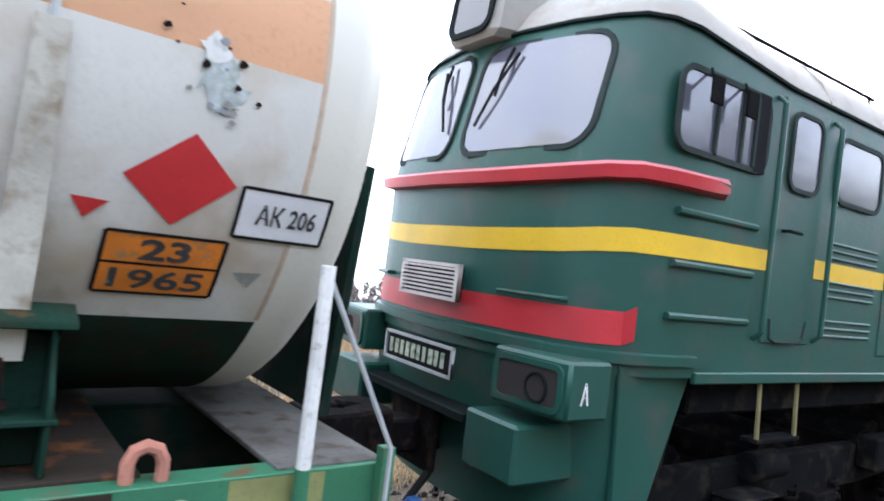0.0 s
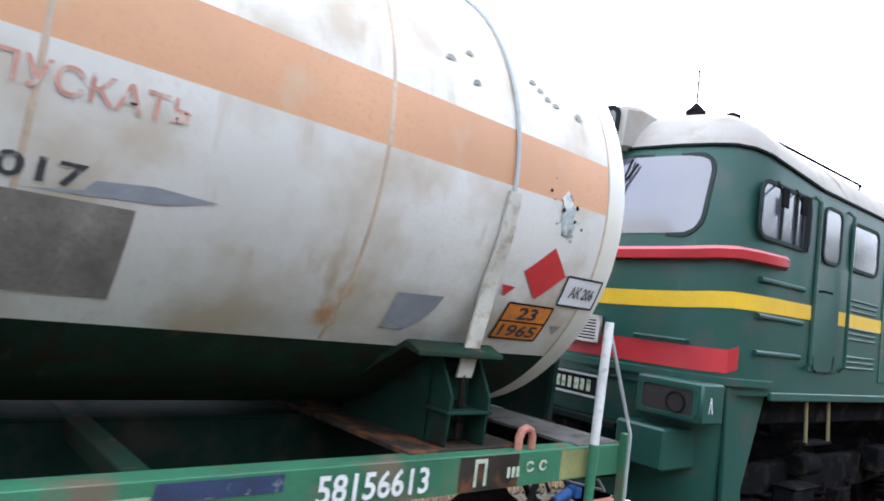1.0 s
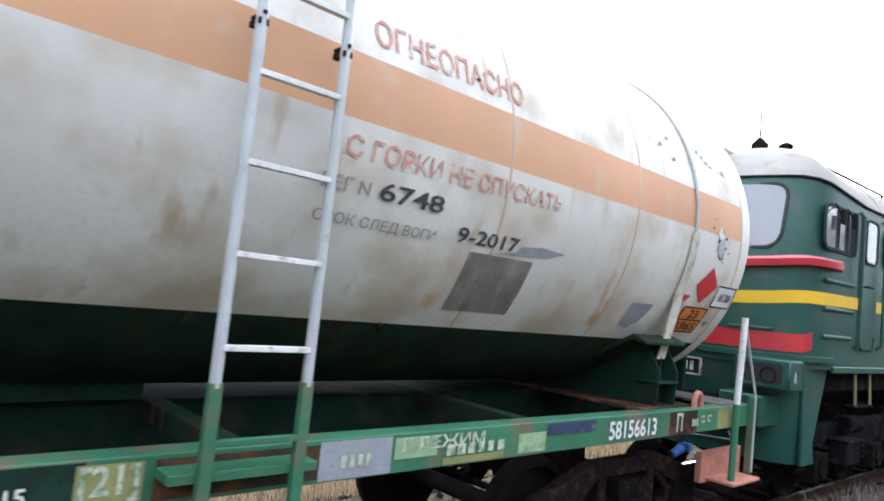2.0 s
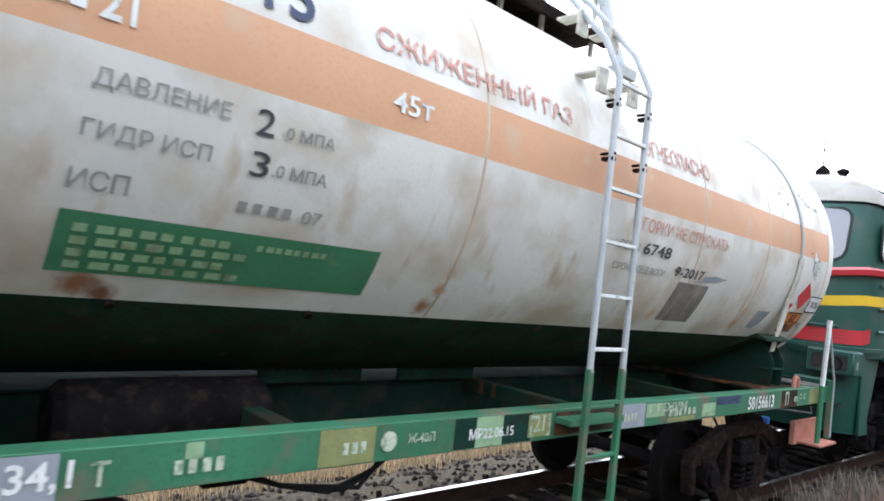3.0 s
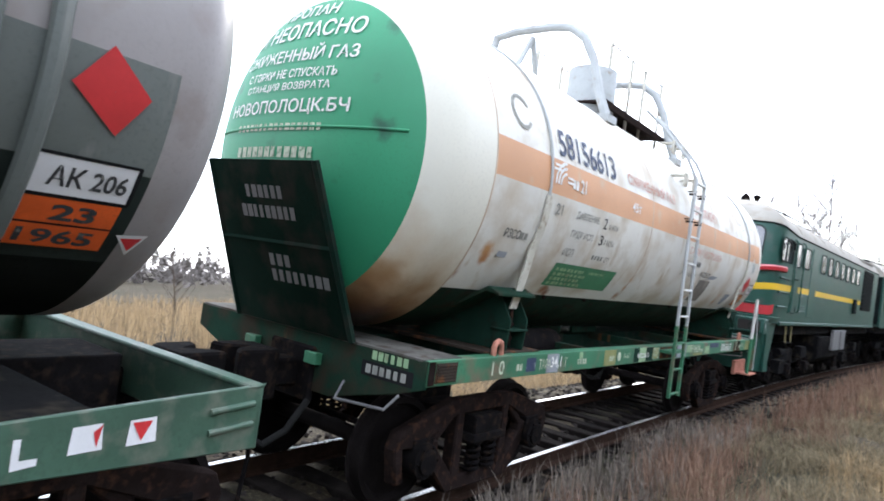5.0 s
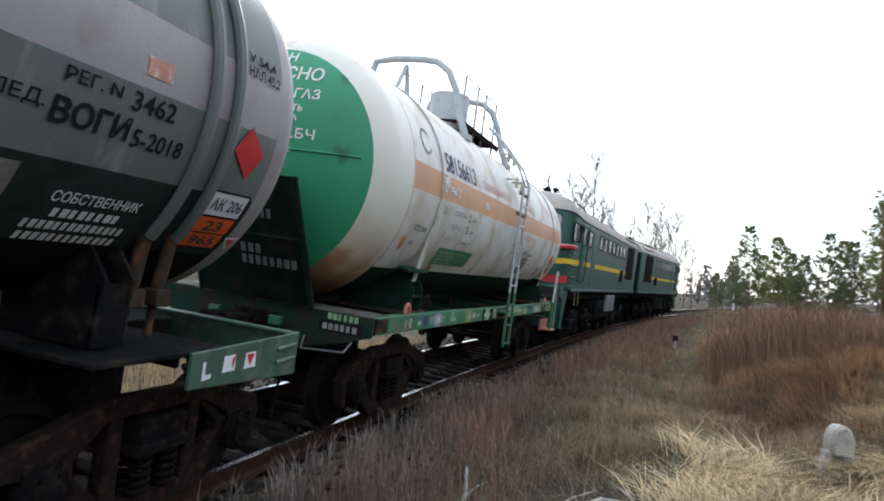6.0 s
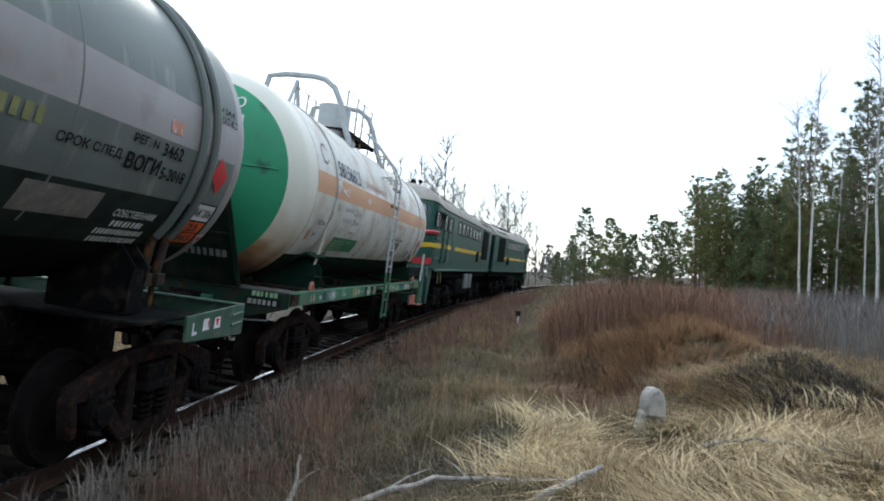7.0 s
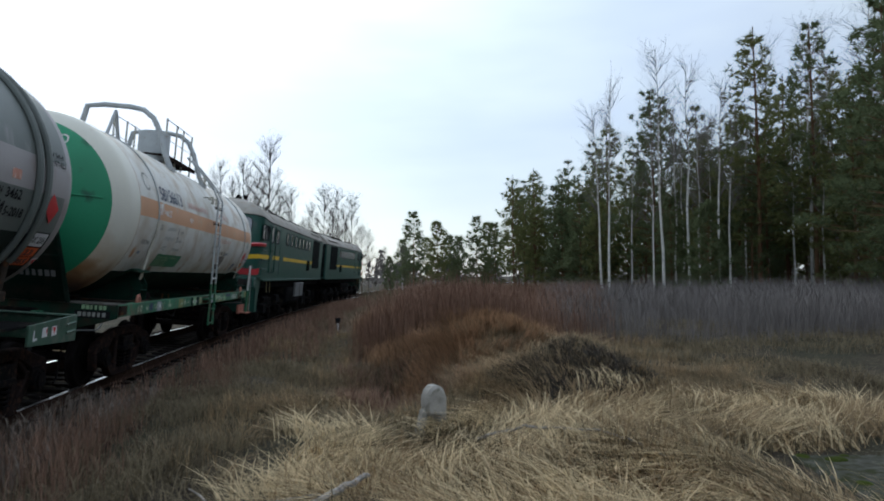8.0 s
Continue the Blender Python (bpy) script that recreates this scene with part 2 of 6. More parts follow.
    "straw": mat("straw", (0.19, 0.138, 0.082), 0.85, vary=0.6, scale=4.0, bump=0, island=1.0),
    "straw_pale": mat("straw_pale", (0.31, 0.25, 0.158), 0.8, vary=0.6, scale=5.0, bump=0, island=1.5),
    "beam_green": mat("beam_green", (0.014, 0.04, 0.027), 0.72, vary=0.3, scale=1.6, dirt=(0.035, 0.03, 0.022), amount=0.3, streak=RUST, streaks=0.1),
    "straw_dull": mat("straw_dull", (0.112, 0.092, 0.061), 0.9, vary=0.55, scale=2.5, bump=0, island=1.0),
    "brush_red": mat("brush_red", (0.14, 0.086, 0.062), 0.9, vary=0.35, scale=0.4, bump=0, island=0.8),
    "dead_dark": mat("dead_dark", (0.045, 0.04, 0.036), 0.9, vary=0.4, scale=0.8, bump=0, island=0.7),
    "straw_tawny": mat("straw_tawny", (0.17, 0.103, 0.06), 0.85, vary=0.6, scale=3.0, bump=0, island=1.0),
    "plume": mat("plume", (0.13, 0.11, 0.095), 0.9, vary=0.3, bump=0, island=0.7),
    "bark_birch": mat("bark_birch", (0.6, 0.58, 0.54), 0.75, vary=0.2, scale=3, dirt=(0.05, 0.045, 0.04), amount=0.16),
    "bark_dark": mat("bark_dark", (0.11, 0.085, 0.065), 0.9, vary=0.35, scale=6, bump=0.4),
    "bark_pine": mat("bark_pine", (0.17, 0.1, 0.06), 0.9, vary=0.35, scale=5, bump=0.4),
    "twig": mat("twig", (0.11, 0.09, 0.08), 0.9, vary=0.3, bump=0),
    # paler copy of twig: distance haze put into the colour
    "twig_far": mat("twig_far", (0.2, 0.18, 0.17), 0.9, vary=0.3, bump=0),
    "needles": mat("needles", (0.118, 0.125, 0.052), 0.75, vary=0.4, scale=0.8, bump=0, island=0.8),
    # brightened and greyed a little for the haze over the farther pines
    "needles_dark": mat("needles_dark", (0.09, 0.108, 0.056), 0.8, vary=0.4, scale=0.8, bump=0, island=0.8),
    "branch_bark": mat("branch_bark", (0.36, 0.33, 0.3), 0.9, vary=0.4, scale=12, bump=0.5, dirt=(0.1, 0.08, 0.07), amount=0.2),
    "concrete": mat("concrete", (0.36, 0.34, 0.31), 0.9, vary=0.2, scale=6, bump=0.4, dirt=(0.2, 0.19, 0.16), amount=0.18),
    "slab_dark": mat("slab_dark", (0.085, 0.083, 0.072), 0.95, vary=0.4, scale=5, bump=0.5, dirt=(0.035, 0.038, 0.02), amount=0.35),
    "moss": mat("moss", (0.042, 0.055, 0.012), 0.95, vary=0.4, scale=7, bump=0.6),
    "soil": None,
}


def ground_material():
    m = bpy.data.materials.new("soil")
    m.use_nodes = True
    n, l = m.node_tree.nodes, m.node_tree.links
    p = n["Principled BSDF"]
    p.inputs["Roughness"].default_value = 0.95
    p.inputs["Specular IOR Level"].default_value = 0.1
    co = n.new("ShaderNodeTexCoord")
    last = None
    for s, a, b, tint in ((0.5, 0, 1, (0.042, 0.034, 0.025)), (1.1, 0.42, 0.6, (0.075, 0.06, 0.04)), (2.7, 0.52, 0.66, (0.026, 0.019, 0.015)), (0.23, 0.5, 0.62, (0.03, 0.03, 0.018)), (30.0, 0.55, 0.7, (0.17, 0.145, 0.1)), (70.0, 0.3, 0.5, None)):
        t = n.new("ShaderNodeTexNoise")
        t.inputs["Scale"].default_value, t.inputs["Detail"].default_value = s, 6
        l.new(co.outputs["Object"], t.inputs["Vector"])
        r = n.new("ShaderNodeMapRange")
        r.inputs[1].default_value, r.inputs[2].default_value = a, b
        l.new(t.outputs[0], r.inputs[0])
        x = n.new("ShaderNodeMix")
        x.data_type = "RGBA"
        l.new(r.outputs[0], x.inputs[0])
        if last is None:
            x.inputs[6].default_value, x.inputs[7].default_value = (0.05, 0.041, 0.029, 1), (*tint, 1)
        elif tint:
            l.new(last, x.inputs[6])
            x.inputs[7].default_value = (*tint, 1)
        else:
            x.inputs[6].default_value = (0.04, 0.033, 0.025, 1)
            l.new(last, x.inputs[7])
            bp = n.new("ShaderNodeBump")
            bp.inputs["Strength"].default_value, bp.inputs["Distance"].default_value = 0.6, 0.04
            l.new(t.outputs[0], bp.inputs["Height"])
            l.new(bp.outputs[0], p.inputs["Normal"])
        last = x.outputs[2]
    l.new(last, p.inputs["Base Color"])
    return m


M["soil"] = ground_material()


def let_light_through(m, share):
    """Thin needles and blades pass some of the light that falls on their back."""
    n, l = m.node_tree.nodes, m.node_tree.links
    p, out = n["Principled BSDF"], n["Material Output"]
    t = n.new("ShaderNodeBsdfTranslucent")
    l.new(p.inputs["Base Color"].links[0].from_socket, t.inputs[0])
    x = n.new("ShaderNodeMixShader")
    x.inputs[0].default_value = share
    l.new(p.outputs[0], x.inputs[1])
    l.new(t.outputs[0], x.inputs[2])
    l.new(x.outputs[0], out.inputs["Surface"])


for _name in ("needles", "needles_dark", "straw", "straw_pale", "straw_dull", "straw_tawny"):
    let_light_through(M[_name], 0.4)


# ---- building tools ----
class Shape:
    """Verts and faces gathered from simple solids."""

    def __init__(self):
        self.v, self.f = [], []

    def add(self, vs, fs, m=None):
        o = len(self.v)
        self.v += [tuple(m @ Vector(p)) if m else tuple(p) for p in vs]
        self.f += [tuple(i + o for i in q) for q in fs]
        return self

    def box(self, x0, y0, z0, x1, y1, z1, m=None):
        vs = [(x, y, z) for x in (x0, x1) for y in (y0, y1) for z in (z0, z1)]
        return self.add(vs, [(0, 1, 3, 2), (4, 6, 7, 5), (0, 4, 5, 1), (2, 3, 7, 6), (0, 2, 6, 4), (1, 5, 7, 3)], m)

    def cyl(self, p, q, r, n=14, r2=None):
        return self.tube([p, q], r, n, r if r2 is None else r2)

    def tube(self, pts, r, n=8, r2=None):
        pts = [Vector(p) for p in pts]
        rings, k = [], len(pts)
        up = Vector((0.13, 0.31, 0.94))
        for i, p in enumerate(pts):
            d = (pts[min(i + 1, k - 1)] - pts[max(i - 1, 0)]).normalized()
            if abs(d.dot(up)) > 0.95:
                up = Vector((0.9, 0.2, 0.1))
            a = d.cross(up).normalized()
            b = d.cross(a)
            up = -b if k > 2 else up
            rr = r if r2 is None else r + (r2 - r) * i / (k - 1)
            rings.append([p + rr * (math.cos(t * math.tau / n) * a + math.sin(t * math.tau / n) * b) for t in range(n)])
        vs = [v for ring in rings for v in ring]
        fs = [(i * n + j, i * n + (j + 1) % n, (i + 1) * n + (j + 1) % n, (i + 1) * n + j) for i in range(k - 1) for j in range(n)]
        fs += [tuple(range(n))[::-1], tuple(range((k - 1) * n, k * n))]
        return self.add(vs, fs)

    def prism(self, poly, axis, a, b, m=None):
        k = len(poly)
        put = {"x": lambda p, s: (s, p[0], p[1]), "y": lambda p, s: (p[0], s, p[1]), "z": lambda p, s: (p[0], p[1], s)}[axis]
        vs = [put(p, a) for p in poly] + [put(p, b) for p in poly]
        fs = [tuple(range(k))[::-1], tuple(range(k, 2 * k))] + [(i, (i + 1) % k, k + (i + 1) % k, k + i) for i in range(k)]
        return self.add(vs, fs, m)

    def lathe(self, profile, n, axis="x", centre=(0, 0, 0)):
        cx, cy, cz = centre
        vs = []
        for s, r in profile:
            for j in range(n):
                c, d = r * math.cos(j * math.tau / n), r * math.sin(j * math.tau / n)
                vs.append({"x": (cx + s, cy + c, cz + d), "y": (cx + c, cy + s, cz + d), "z": (cx + c, cy + d, cz + s)}[axis])
        k = len(profile)
        fs = [(i * n + j, i * n + (j + 1) % n, (i + 1) * n + (j + 1) % n, (i + 1) * n + j) for i in range(k - 1) for j in range(n)]
        return self.add(vs, fs)

    def sheet(self, fn, us, vs_):
        k = len(vs_)
        vs = [fn(u, v) for u in us for v in vs_]
        fs = [(i * k + j, (i + 1) * k + j, (i + 1) * k + j + 1, i * k + j + 1) for i in range(len(us) - 1) for j in range(k - 1)]
        return self.add(vs, fs)

    def mesh(self, name, material, bevel=0.0, flat=False):
        me = bpy.data.meshes.new(name)
        bm = bmesh.new()
        vv = [bm.verts.new(p) for p in self.v]
        for q in self.f:
            try:
                bm.faces.new([vv[i] for i in q])
            except ValueError:
                pass
        bmesh.ops.remove_doubles(bm, verts=bm.verts, dist=1e-5)
        bmesh.ops.recalc_face_normals(bm, faces=bm.faces)
        if bevel:
            sharp = [e for e in bm.edges if len(e.link_faces) == 2 and e.calc_face_angle(0) > 0.6]
            bmesh.ops.bevel(bm, geom=sharp, offset=bevel, segments=1, affect="EDGES", clamp_overlap=True)
        for f in bm.faces:
            f.smooth = not flat
        for e in bm.edges:
            if len(e.link_faces) == 2 and e.calc_face_angle(0) > 0.6:
                e.smooth = False
        bm.to_mesh(me)
        bm.free()
        me.materials.append(M[material])
        return me


def thing(name, label, category, group="", m=None):
    ob = new(name)
    ob.empty_display_size = 0.3
    if m:
        ob.matrix_basis = m
    return tagged(ob, label, category, group)


def part(name, shape, material, parent, label="", bevel=0.0, at=None, flat=False):
    """One mesh under a thing or a part; shape may be a ready mesh."""
    me = shape if isinstance(shape, bpy.types.Mesh) else shape.mesh(name, material, bevel, flat)
    ob = new(name, me)
    ob.parent = parent
    if at:
        ob.matrix_basis = at
    if label:
        tagged(ob, label)
    return ob


def solo(name, shape, material, label, category, group="", kind="", bevel=0.0, m=None, flat=False):
    ob = new(name, shape.mesh(name, material, bevel, flat))
    if m:
        ob.matrix_basis = m
    return tagged(ob, label, category, group, kind)


def quick(name, verts, faces, material, smooth=False):
    """A big loose mesh straight from arrays."""
    me = bpy.data.meshes.new(name)
    me.from_pydata(verts, [], faces)
    me.materials.append(M[material])
    if smooth:
        me.polygons.foreach_set("use_smooth", [True] * len(me.polygons))
    return me


def letters(text, wide, high, bold=0.0):
    """Verts (0..wide, 0..high) and faces of a line of writing."""
    cu = bpy.data.curves.new("writing", "FONT")
    cu.body, cu.resolution_u, cu.offset = text, 3, bold
    ob = new("writing", cu)
    me = ob.to_mesh()
    vs = np.array([v.co[:2] for v in me.vertices])
    fs = [tuple(p.vertices) for p in me.polygons]
    ob.to_mesh_clear()
    bpy.data.objects.remove(ob)
    bpy.data.curves.remove(cu)
    lo, hi = vs.min(0), vs.max(0)
    return (vs - lo) / (hi - lo) * (wide, high), fs


def bars(count, wide, high, seed=1):
    """Writing that cannot be read: a row of plain bars."""
    rng, vs, fs, x = random.Random(seed), [], [], 0.0
    unit = wide / count
    for i in range(count):
        w = unit * rng.uniform(0.55, 0.8)
        o = len(vs)
        vs += [(x, 0), (x + w, 0), (x + w, high), (x, high)]
        fs.append((o, o + 1, o + 2, o + 3))
        x += unit
    return np.array(vs), fs


def rail_pose(s, up=0.0):
    """The pose on the track's centre line, s metres along it, on the canted rail heads."""
    a = s / CURVE
    return pose(CURVE * math.sin(a), -CURVE + CURVE * math.cos(a), 0, 0, 0, -math.degrees(a)) @ pose(0, 0, 0, CANT) @ pose(0, 0, up)


# ---- ground ----
def lateral(x, y):
    """Distance to the right of the track's centre line, seen the way the train goes."""
    return CURVE - math.hypot(x, y + CURVE)


def hump(x, y, cx, cy, rx, ry, h):
    return h * math.exp(-((x - cx) / rx) ** 2 - ((y - cy) / ry) ** 2)


def height(x, y):
    d = lateral(x, y)
    near = math.exp(-((x - 10) ** 2 + (y + 5) ** 2) / 900)
    if d > 0:
        z = -0.34 if d < 0.9 else -0.34 + 0.16 * min(1, (d - 0.9) / 0.5) + 0.26 * min(1, max(0, d - 1.9) / 1.8) ** 1.3 + 0.08 * min(1, max(0, d - 4) / 3)
        z += hump(x, y, 18.0, -8.3, 1.9, 1.1, 0.42) + hump(x, y, 21.2, -7.3, 2.6, 1.3, 0.5) + hump(x, y, 12.1, -8.3, 1.15, 0.95, 0.58) + hump(x, y, 15.6, -8.6, 1.6, 1.0, 0.42)
        z -= hump(x, y, 14.6, -6.4, 1.6, 0.75, 0.88) + hump(x, y, 22, -5.6, 8, 0.9, 0.3)
        z += hump(x, y, 10.8, -7.4, 2.0, 1.3, 0.08)
    else:
        z = -0.2 if d > -2.0 else -0.2 - 0.5 * min(1, (-d - 2.0) / 2.5)
    rough = 0.0 if abs(d) < 1.7 else 1.0
    z += rough * near * (0.1 * noise.noise(Vector((x * 0.9, y * 0.9, 0))) + 0.06 * noise.noise(Vector((x * 2.7, y * 2.7, 3))))
    return z + rough * (1 - near) * 0.25 * noise.noise(Vector((x * 0.05, y * 0.05, 7)))


def build_ground():
    def lines(lo, hi, step, far):
        out, s = list(np.arange(lo, hi, step)), step
        while out[-1] < far:
            s *= 1.22
            out.append(out[-1] + s)
        s = step
        while out[0] > -far:
            s *= 1.22
            out.insert(0, out[0] - s)
        return out
    xs, ys = lines(-6, 36, 0.24, 1500), lines(-16, 10, 0.24, 1500)
    vs = [(x, y, height(x, y)) for x in xs for y in ys]
    k = len(ys)
    fs = [(i * k + j, (i + 1) * k + j, (i + 1) * k + j + 1, i * k + j + 1) for i in range(len(xs) - 1) for j in range(k - 1)]
    tagged(new("ground", quick("ground", vs, fs, "soil", True)), "brown earth with matted dry grass, banks and a shallow ditch", "ground", kind="structure")


build_ground()


# ---- the track ----
def build_track():
    track = thing("railway_track", "single canted railway track of rusty rails on dark sleepers", "track")
    tagged(track, kind="structure")
    profile = [(-0.065, -0.18), (0.065, -0.18), (0.06, -0.155), (0.012, -0.14), (0.012, -0.045), (0.036, -0.035), (0.036, 0.0), (-0.036, 0.0), (-0.036, -0.035), (-0.012, -0.045), (-0.012, -0.14), (-0.06, -0.155)]
    ss = [-70 + 2.0 * i for i in range(160)]
    for side in (-1, 1):
        sh, top = Shape(), Shape()
        k = len(profile)
        for s in ss:
            m = rail_pose(s)
            sh.v += [tuple(m @ Vector((0, side * 0.797 + p, q - 0.004))) for p, q in profile]
            top.v += [tuple(m @ Vector((0, side * 0.797 + p, 0.0))) for p in (-0.03, 0.03)]
        for i in range(len(ss) - 1):
            sh.f += [(i * k + j, i * k + (j + 1) % k, (i + 1) * k + (j + 1) % k, (i + 1) * k + j) for j in range(k)]
            top.f.append((2 * i, 2 * i + 1, 2 * i + 3, 2 * i + 2))
        rail = part("rail", sh, "rail_rust", track, "rusty steel rail with a polished head")
        part("running_surface", top, "bright_steel", rail)
    me = Shape().box(-0.12, -1.35, -0.36, 0.12, 1.35, -0.19).mesh("sleeper", "sleeper", 0.015)
    for i in range(110):
        part("sleeper", me, "sleeper", track, at=rail_pose(-16 + 0.55 * i))
    rest = Shape()
    for i in [*range(-90, 0), *range(110, 430)]:
        rest.box(-0.12, -1.35, -0.36, 0.12, 1.35, -0.19, rail_pose(-16 + 0.55 * i))
    tagged(part("far_sleepers", rest, "sleeper", track), kind="stuff")
    # broken stone between and beside the sleepers
    rng, vs, fs = random.Random(4), [], []
    cube = [(a, b, c) for a in (-1, 1) for b in (-1, 1) for c in (-1, 1)]
    quads = [(0, 1, 3, 2), (4, 6, 7, 5), (0, 4, 5, 1), (2, 3, 7, 6), (0, 2, 6, 4), (1, 5, 7, 3)]
    for i in range(9000):
        s, y = rng.uniform(-6, 42), rng.uniform(-2.9, 4.2)
        p = rail_pose(s) @ Vector((0, y, 0))
        if -0.9 < y < 1.6:
            z = -0.25 + y * 0.08
        else:
            z = height(p.x, p.y)
        r = rng.uniform(0.012, 0.032)
        t = Euler((rng.uniform(0, 3), rng.uniform(0, 3), rng.uniform(0, 3))).to_matrix()
        o = len(vs)
        vs += [tuple(t @ Vector([c * r * rng.uniform(0.6, 1.2) for c in q]) + Vector((p.x, p.y, z + r * 0.3))) for q in cube]
        fs += [tuple(o + a for a in q) for q in quads]
    tagged(new("ballast", quick("ballast", vs, fs, "ballast")), "grey-brown crushed stone ballast along the rails", "ballast", kind="stuff")
    bed = Shape()
    bed.sheet(lambda s, y: tuple(rail_pose(s) @ Vector((0, y, -0.262 if abs(y) < 1.6 else -0.5))), ss, [-1.75, -1.6, 0, 1.6, 1.8])
    solo("ballast_bed", bed, "ballast", "bed of dark packed stone under the sleepers", "ballast", kind="structure")


build_track()


# ---- running gear ----
def wheelset_mesh(r=0.4785):
    sh = Shape().cyl((0, -1.1, 0), (0, 1.1, 0), 0.075, 14)
    for side in (-1, 1):
        c = side * 0.797
        prof = [(-0.055 * side, 0.08), (-0.055 * side, 0.12), (-0.02 * side, 0.2), (-0.025 * side, r - 0.09), (-0.065 * side, r - 0.06), (-0.067 * side, r + 0.02), (-0.045 * side, r + 0.028), (-0.033 * side, r + 0.003), (0.065 * side, r - 0.004), (0.065 * side, r - 0.06), (0.02 * side, r - 0.09), (0.03 * side, 0.2), (0.09 * side, 0.13), (0.09 * side, 0.08)]
        sh.lathe(prof, 40, "y", (0, c, 0))
    return sh.mesh("wheelset", "wheel")


WHEELSET = wheelset_mesh()
WHEEL_STRIPE = Shape()
for _c in (-0.864, 0.864):
    WHEEL_STRIPE.lathe([(_c, 0.425), (_c, 0.473)], 40, "y")
ROLLING = []   # (wheelset, x, radius)


def add_wheelset(parent, x):
    ob = part("wheelset", WHEELSET, "wheel", parent, "steel wheels on an axle", at=pose(x, 0, 0.4785))
    ROLLING.append((ob, x, 0.4785))


def freight_bogies(parent, centres, z_lift=0.0):
    def coil(x, y, z0, z1, r=0.06, turns=5):
        n = turns * 10
        return [(x + r * math.cos(i * math.tau / 10), y + r * math.sin(i * math.tau / 10), z0 + (z1 - z0) * i / n) for i in range(n + 1)]
    meshes = {}
    for side in (-1, 1):
        a, b = side * 1.0, side * 1.13
        sh = Shape()
        sh.prism([(-1.28, 0.6), (-1.22, 0.74), (-0.5, 0.95), (0.5, 0.95), (1.22, 0.74), (1.28, 0.6), (0.98, 0.58), (0.44, 0.81), (-0.44, 0.81), (-0.98, 0.58)], "y", a, b)
        sh.prism([(-0.98, 0.6), (-0.78, 0.62), (-0.4, 0.24), (0.4, 0.24), (0.78, 0.62), (0.98, 0.6), (0.5, 0.1), (-0.5, 0.1)], "y", a, b)
        for s in (-1, 1):
            sh.prism([(s * 0.31, 0.2), (s * 0.45, 0.2), (s * 0.44, 0.85), (s * 0.33, 0.85)], "y", a, b)
            sh.prism([(s * 1.28, 0.62), (s * 1.17, 0.62), (s * 1.12, 0.3), (s * 1.22, 0.3)], "y", a, b)
            sh.prism([(s * 0.7, 0.62), (s * 0.82, 0.62), (s * 0.76, 0.36), (s * 0.66, 0.4)], "y", a, b)
            sh.prism([(s * 0.42, 0.82), (s * 0.52, 0.86), (s * 0.80, 0.6), (s * 0.70, 0.58)], "y", a + side * 0.02, b - side * 0.02)
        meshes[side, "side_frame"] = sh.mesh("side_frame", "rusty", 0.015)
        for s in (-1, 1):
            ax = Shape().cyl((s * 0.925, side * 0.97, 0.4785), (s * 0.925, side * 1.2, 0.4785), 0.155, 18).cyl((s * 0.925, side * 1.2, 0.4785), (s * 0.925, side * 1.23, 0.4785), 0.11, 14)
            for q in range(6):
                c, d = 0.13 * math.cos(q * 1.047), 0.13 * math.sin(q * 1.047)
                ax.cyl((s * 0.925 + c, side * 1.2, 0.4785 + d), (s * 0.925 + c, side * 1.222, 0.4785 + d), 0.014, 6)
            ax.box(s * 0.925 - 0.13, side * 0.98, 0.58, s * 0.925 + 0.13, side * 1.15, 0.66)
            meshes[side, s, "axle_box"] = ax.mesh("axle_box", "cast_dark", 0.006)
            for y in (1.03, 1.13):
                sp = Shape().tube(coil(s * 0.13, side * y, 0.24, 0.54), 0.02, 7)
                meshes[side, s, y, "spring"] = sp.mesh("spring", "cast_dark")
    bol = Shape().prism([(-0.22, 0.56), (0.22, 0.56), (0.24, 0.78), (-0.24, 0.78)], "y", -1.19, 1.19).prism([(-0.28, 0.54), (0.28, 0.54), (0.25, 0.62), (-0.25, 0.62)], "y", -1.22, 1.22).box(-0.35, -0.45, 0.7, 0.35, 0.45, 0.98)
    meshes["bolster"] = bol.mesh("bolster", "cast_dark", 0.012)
    brake = Shape()
    for s in (-1, 1):
        for q in (-1, 1):
            brake.box(s * 0.4, q * 0.72, 0.3, s * 0.47, q * 0.86, 0.62)
        brake.cyl((s * 0.43, -0.86, 0.42), (s * 0.43, 0.86, 0.42), 0.035, 8)
    meshes["brake_gear"] = brake.mesh("brake_gear", "cast_dark", 0.008)
    for c in centres:
        for key, me in meshes.items():
            nm = key if isinstance(key, str) else key[-1]
            part(nm, me, "", parent, at=pose(c, 0, z_lift))
        for s in (-1, 1):
            add_wheelset(parent, c + s * 0.925)


def coupler(parent, x, side):
    """An automatic knuckle coupler sticking out beyond x on the given side."""
    sh = Shape().box(x - side * 0.3, -0.12, 0.93, x + side * 0.35, 0.12, 1.17)
    sh.prism([(x + side * 0.3, -0.2), (x + side * 0.42, -0.24), (x + side * 0.72, -0.22), (x + side * 0.66, -0.08), (x + side * 0.5, 0.0), (x + side * 0.66, 0.1), (x + side * 0.7, 0.24), (x + side * 0.4, 0.24), (x + side * 0.3, 0.16)], "z", 0.85, 1.27)
    sh.box(x - side * 0.03, -0.3, 0.82, x + side * 0.03, 0.3, 1.3)
    part("coupler", sh, "cast_dark", parent, "dark cast automatic coupler", 0.02)
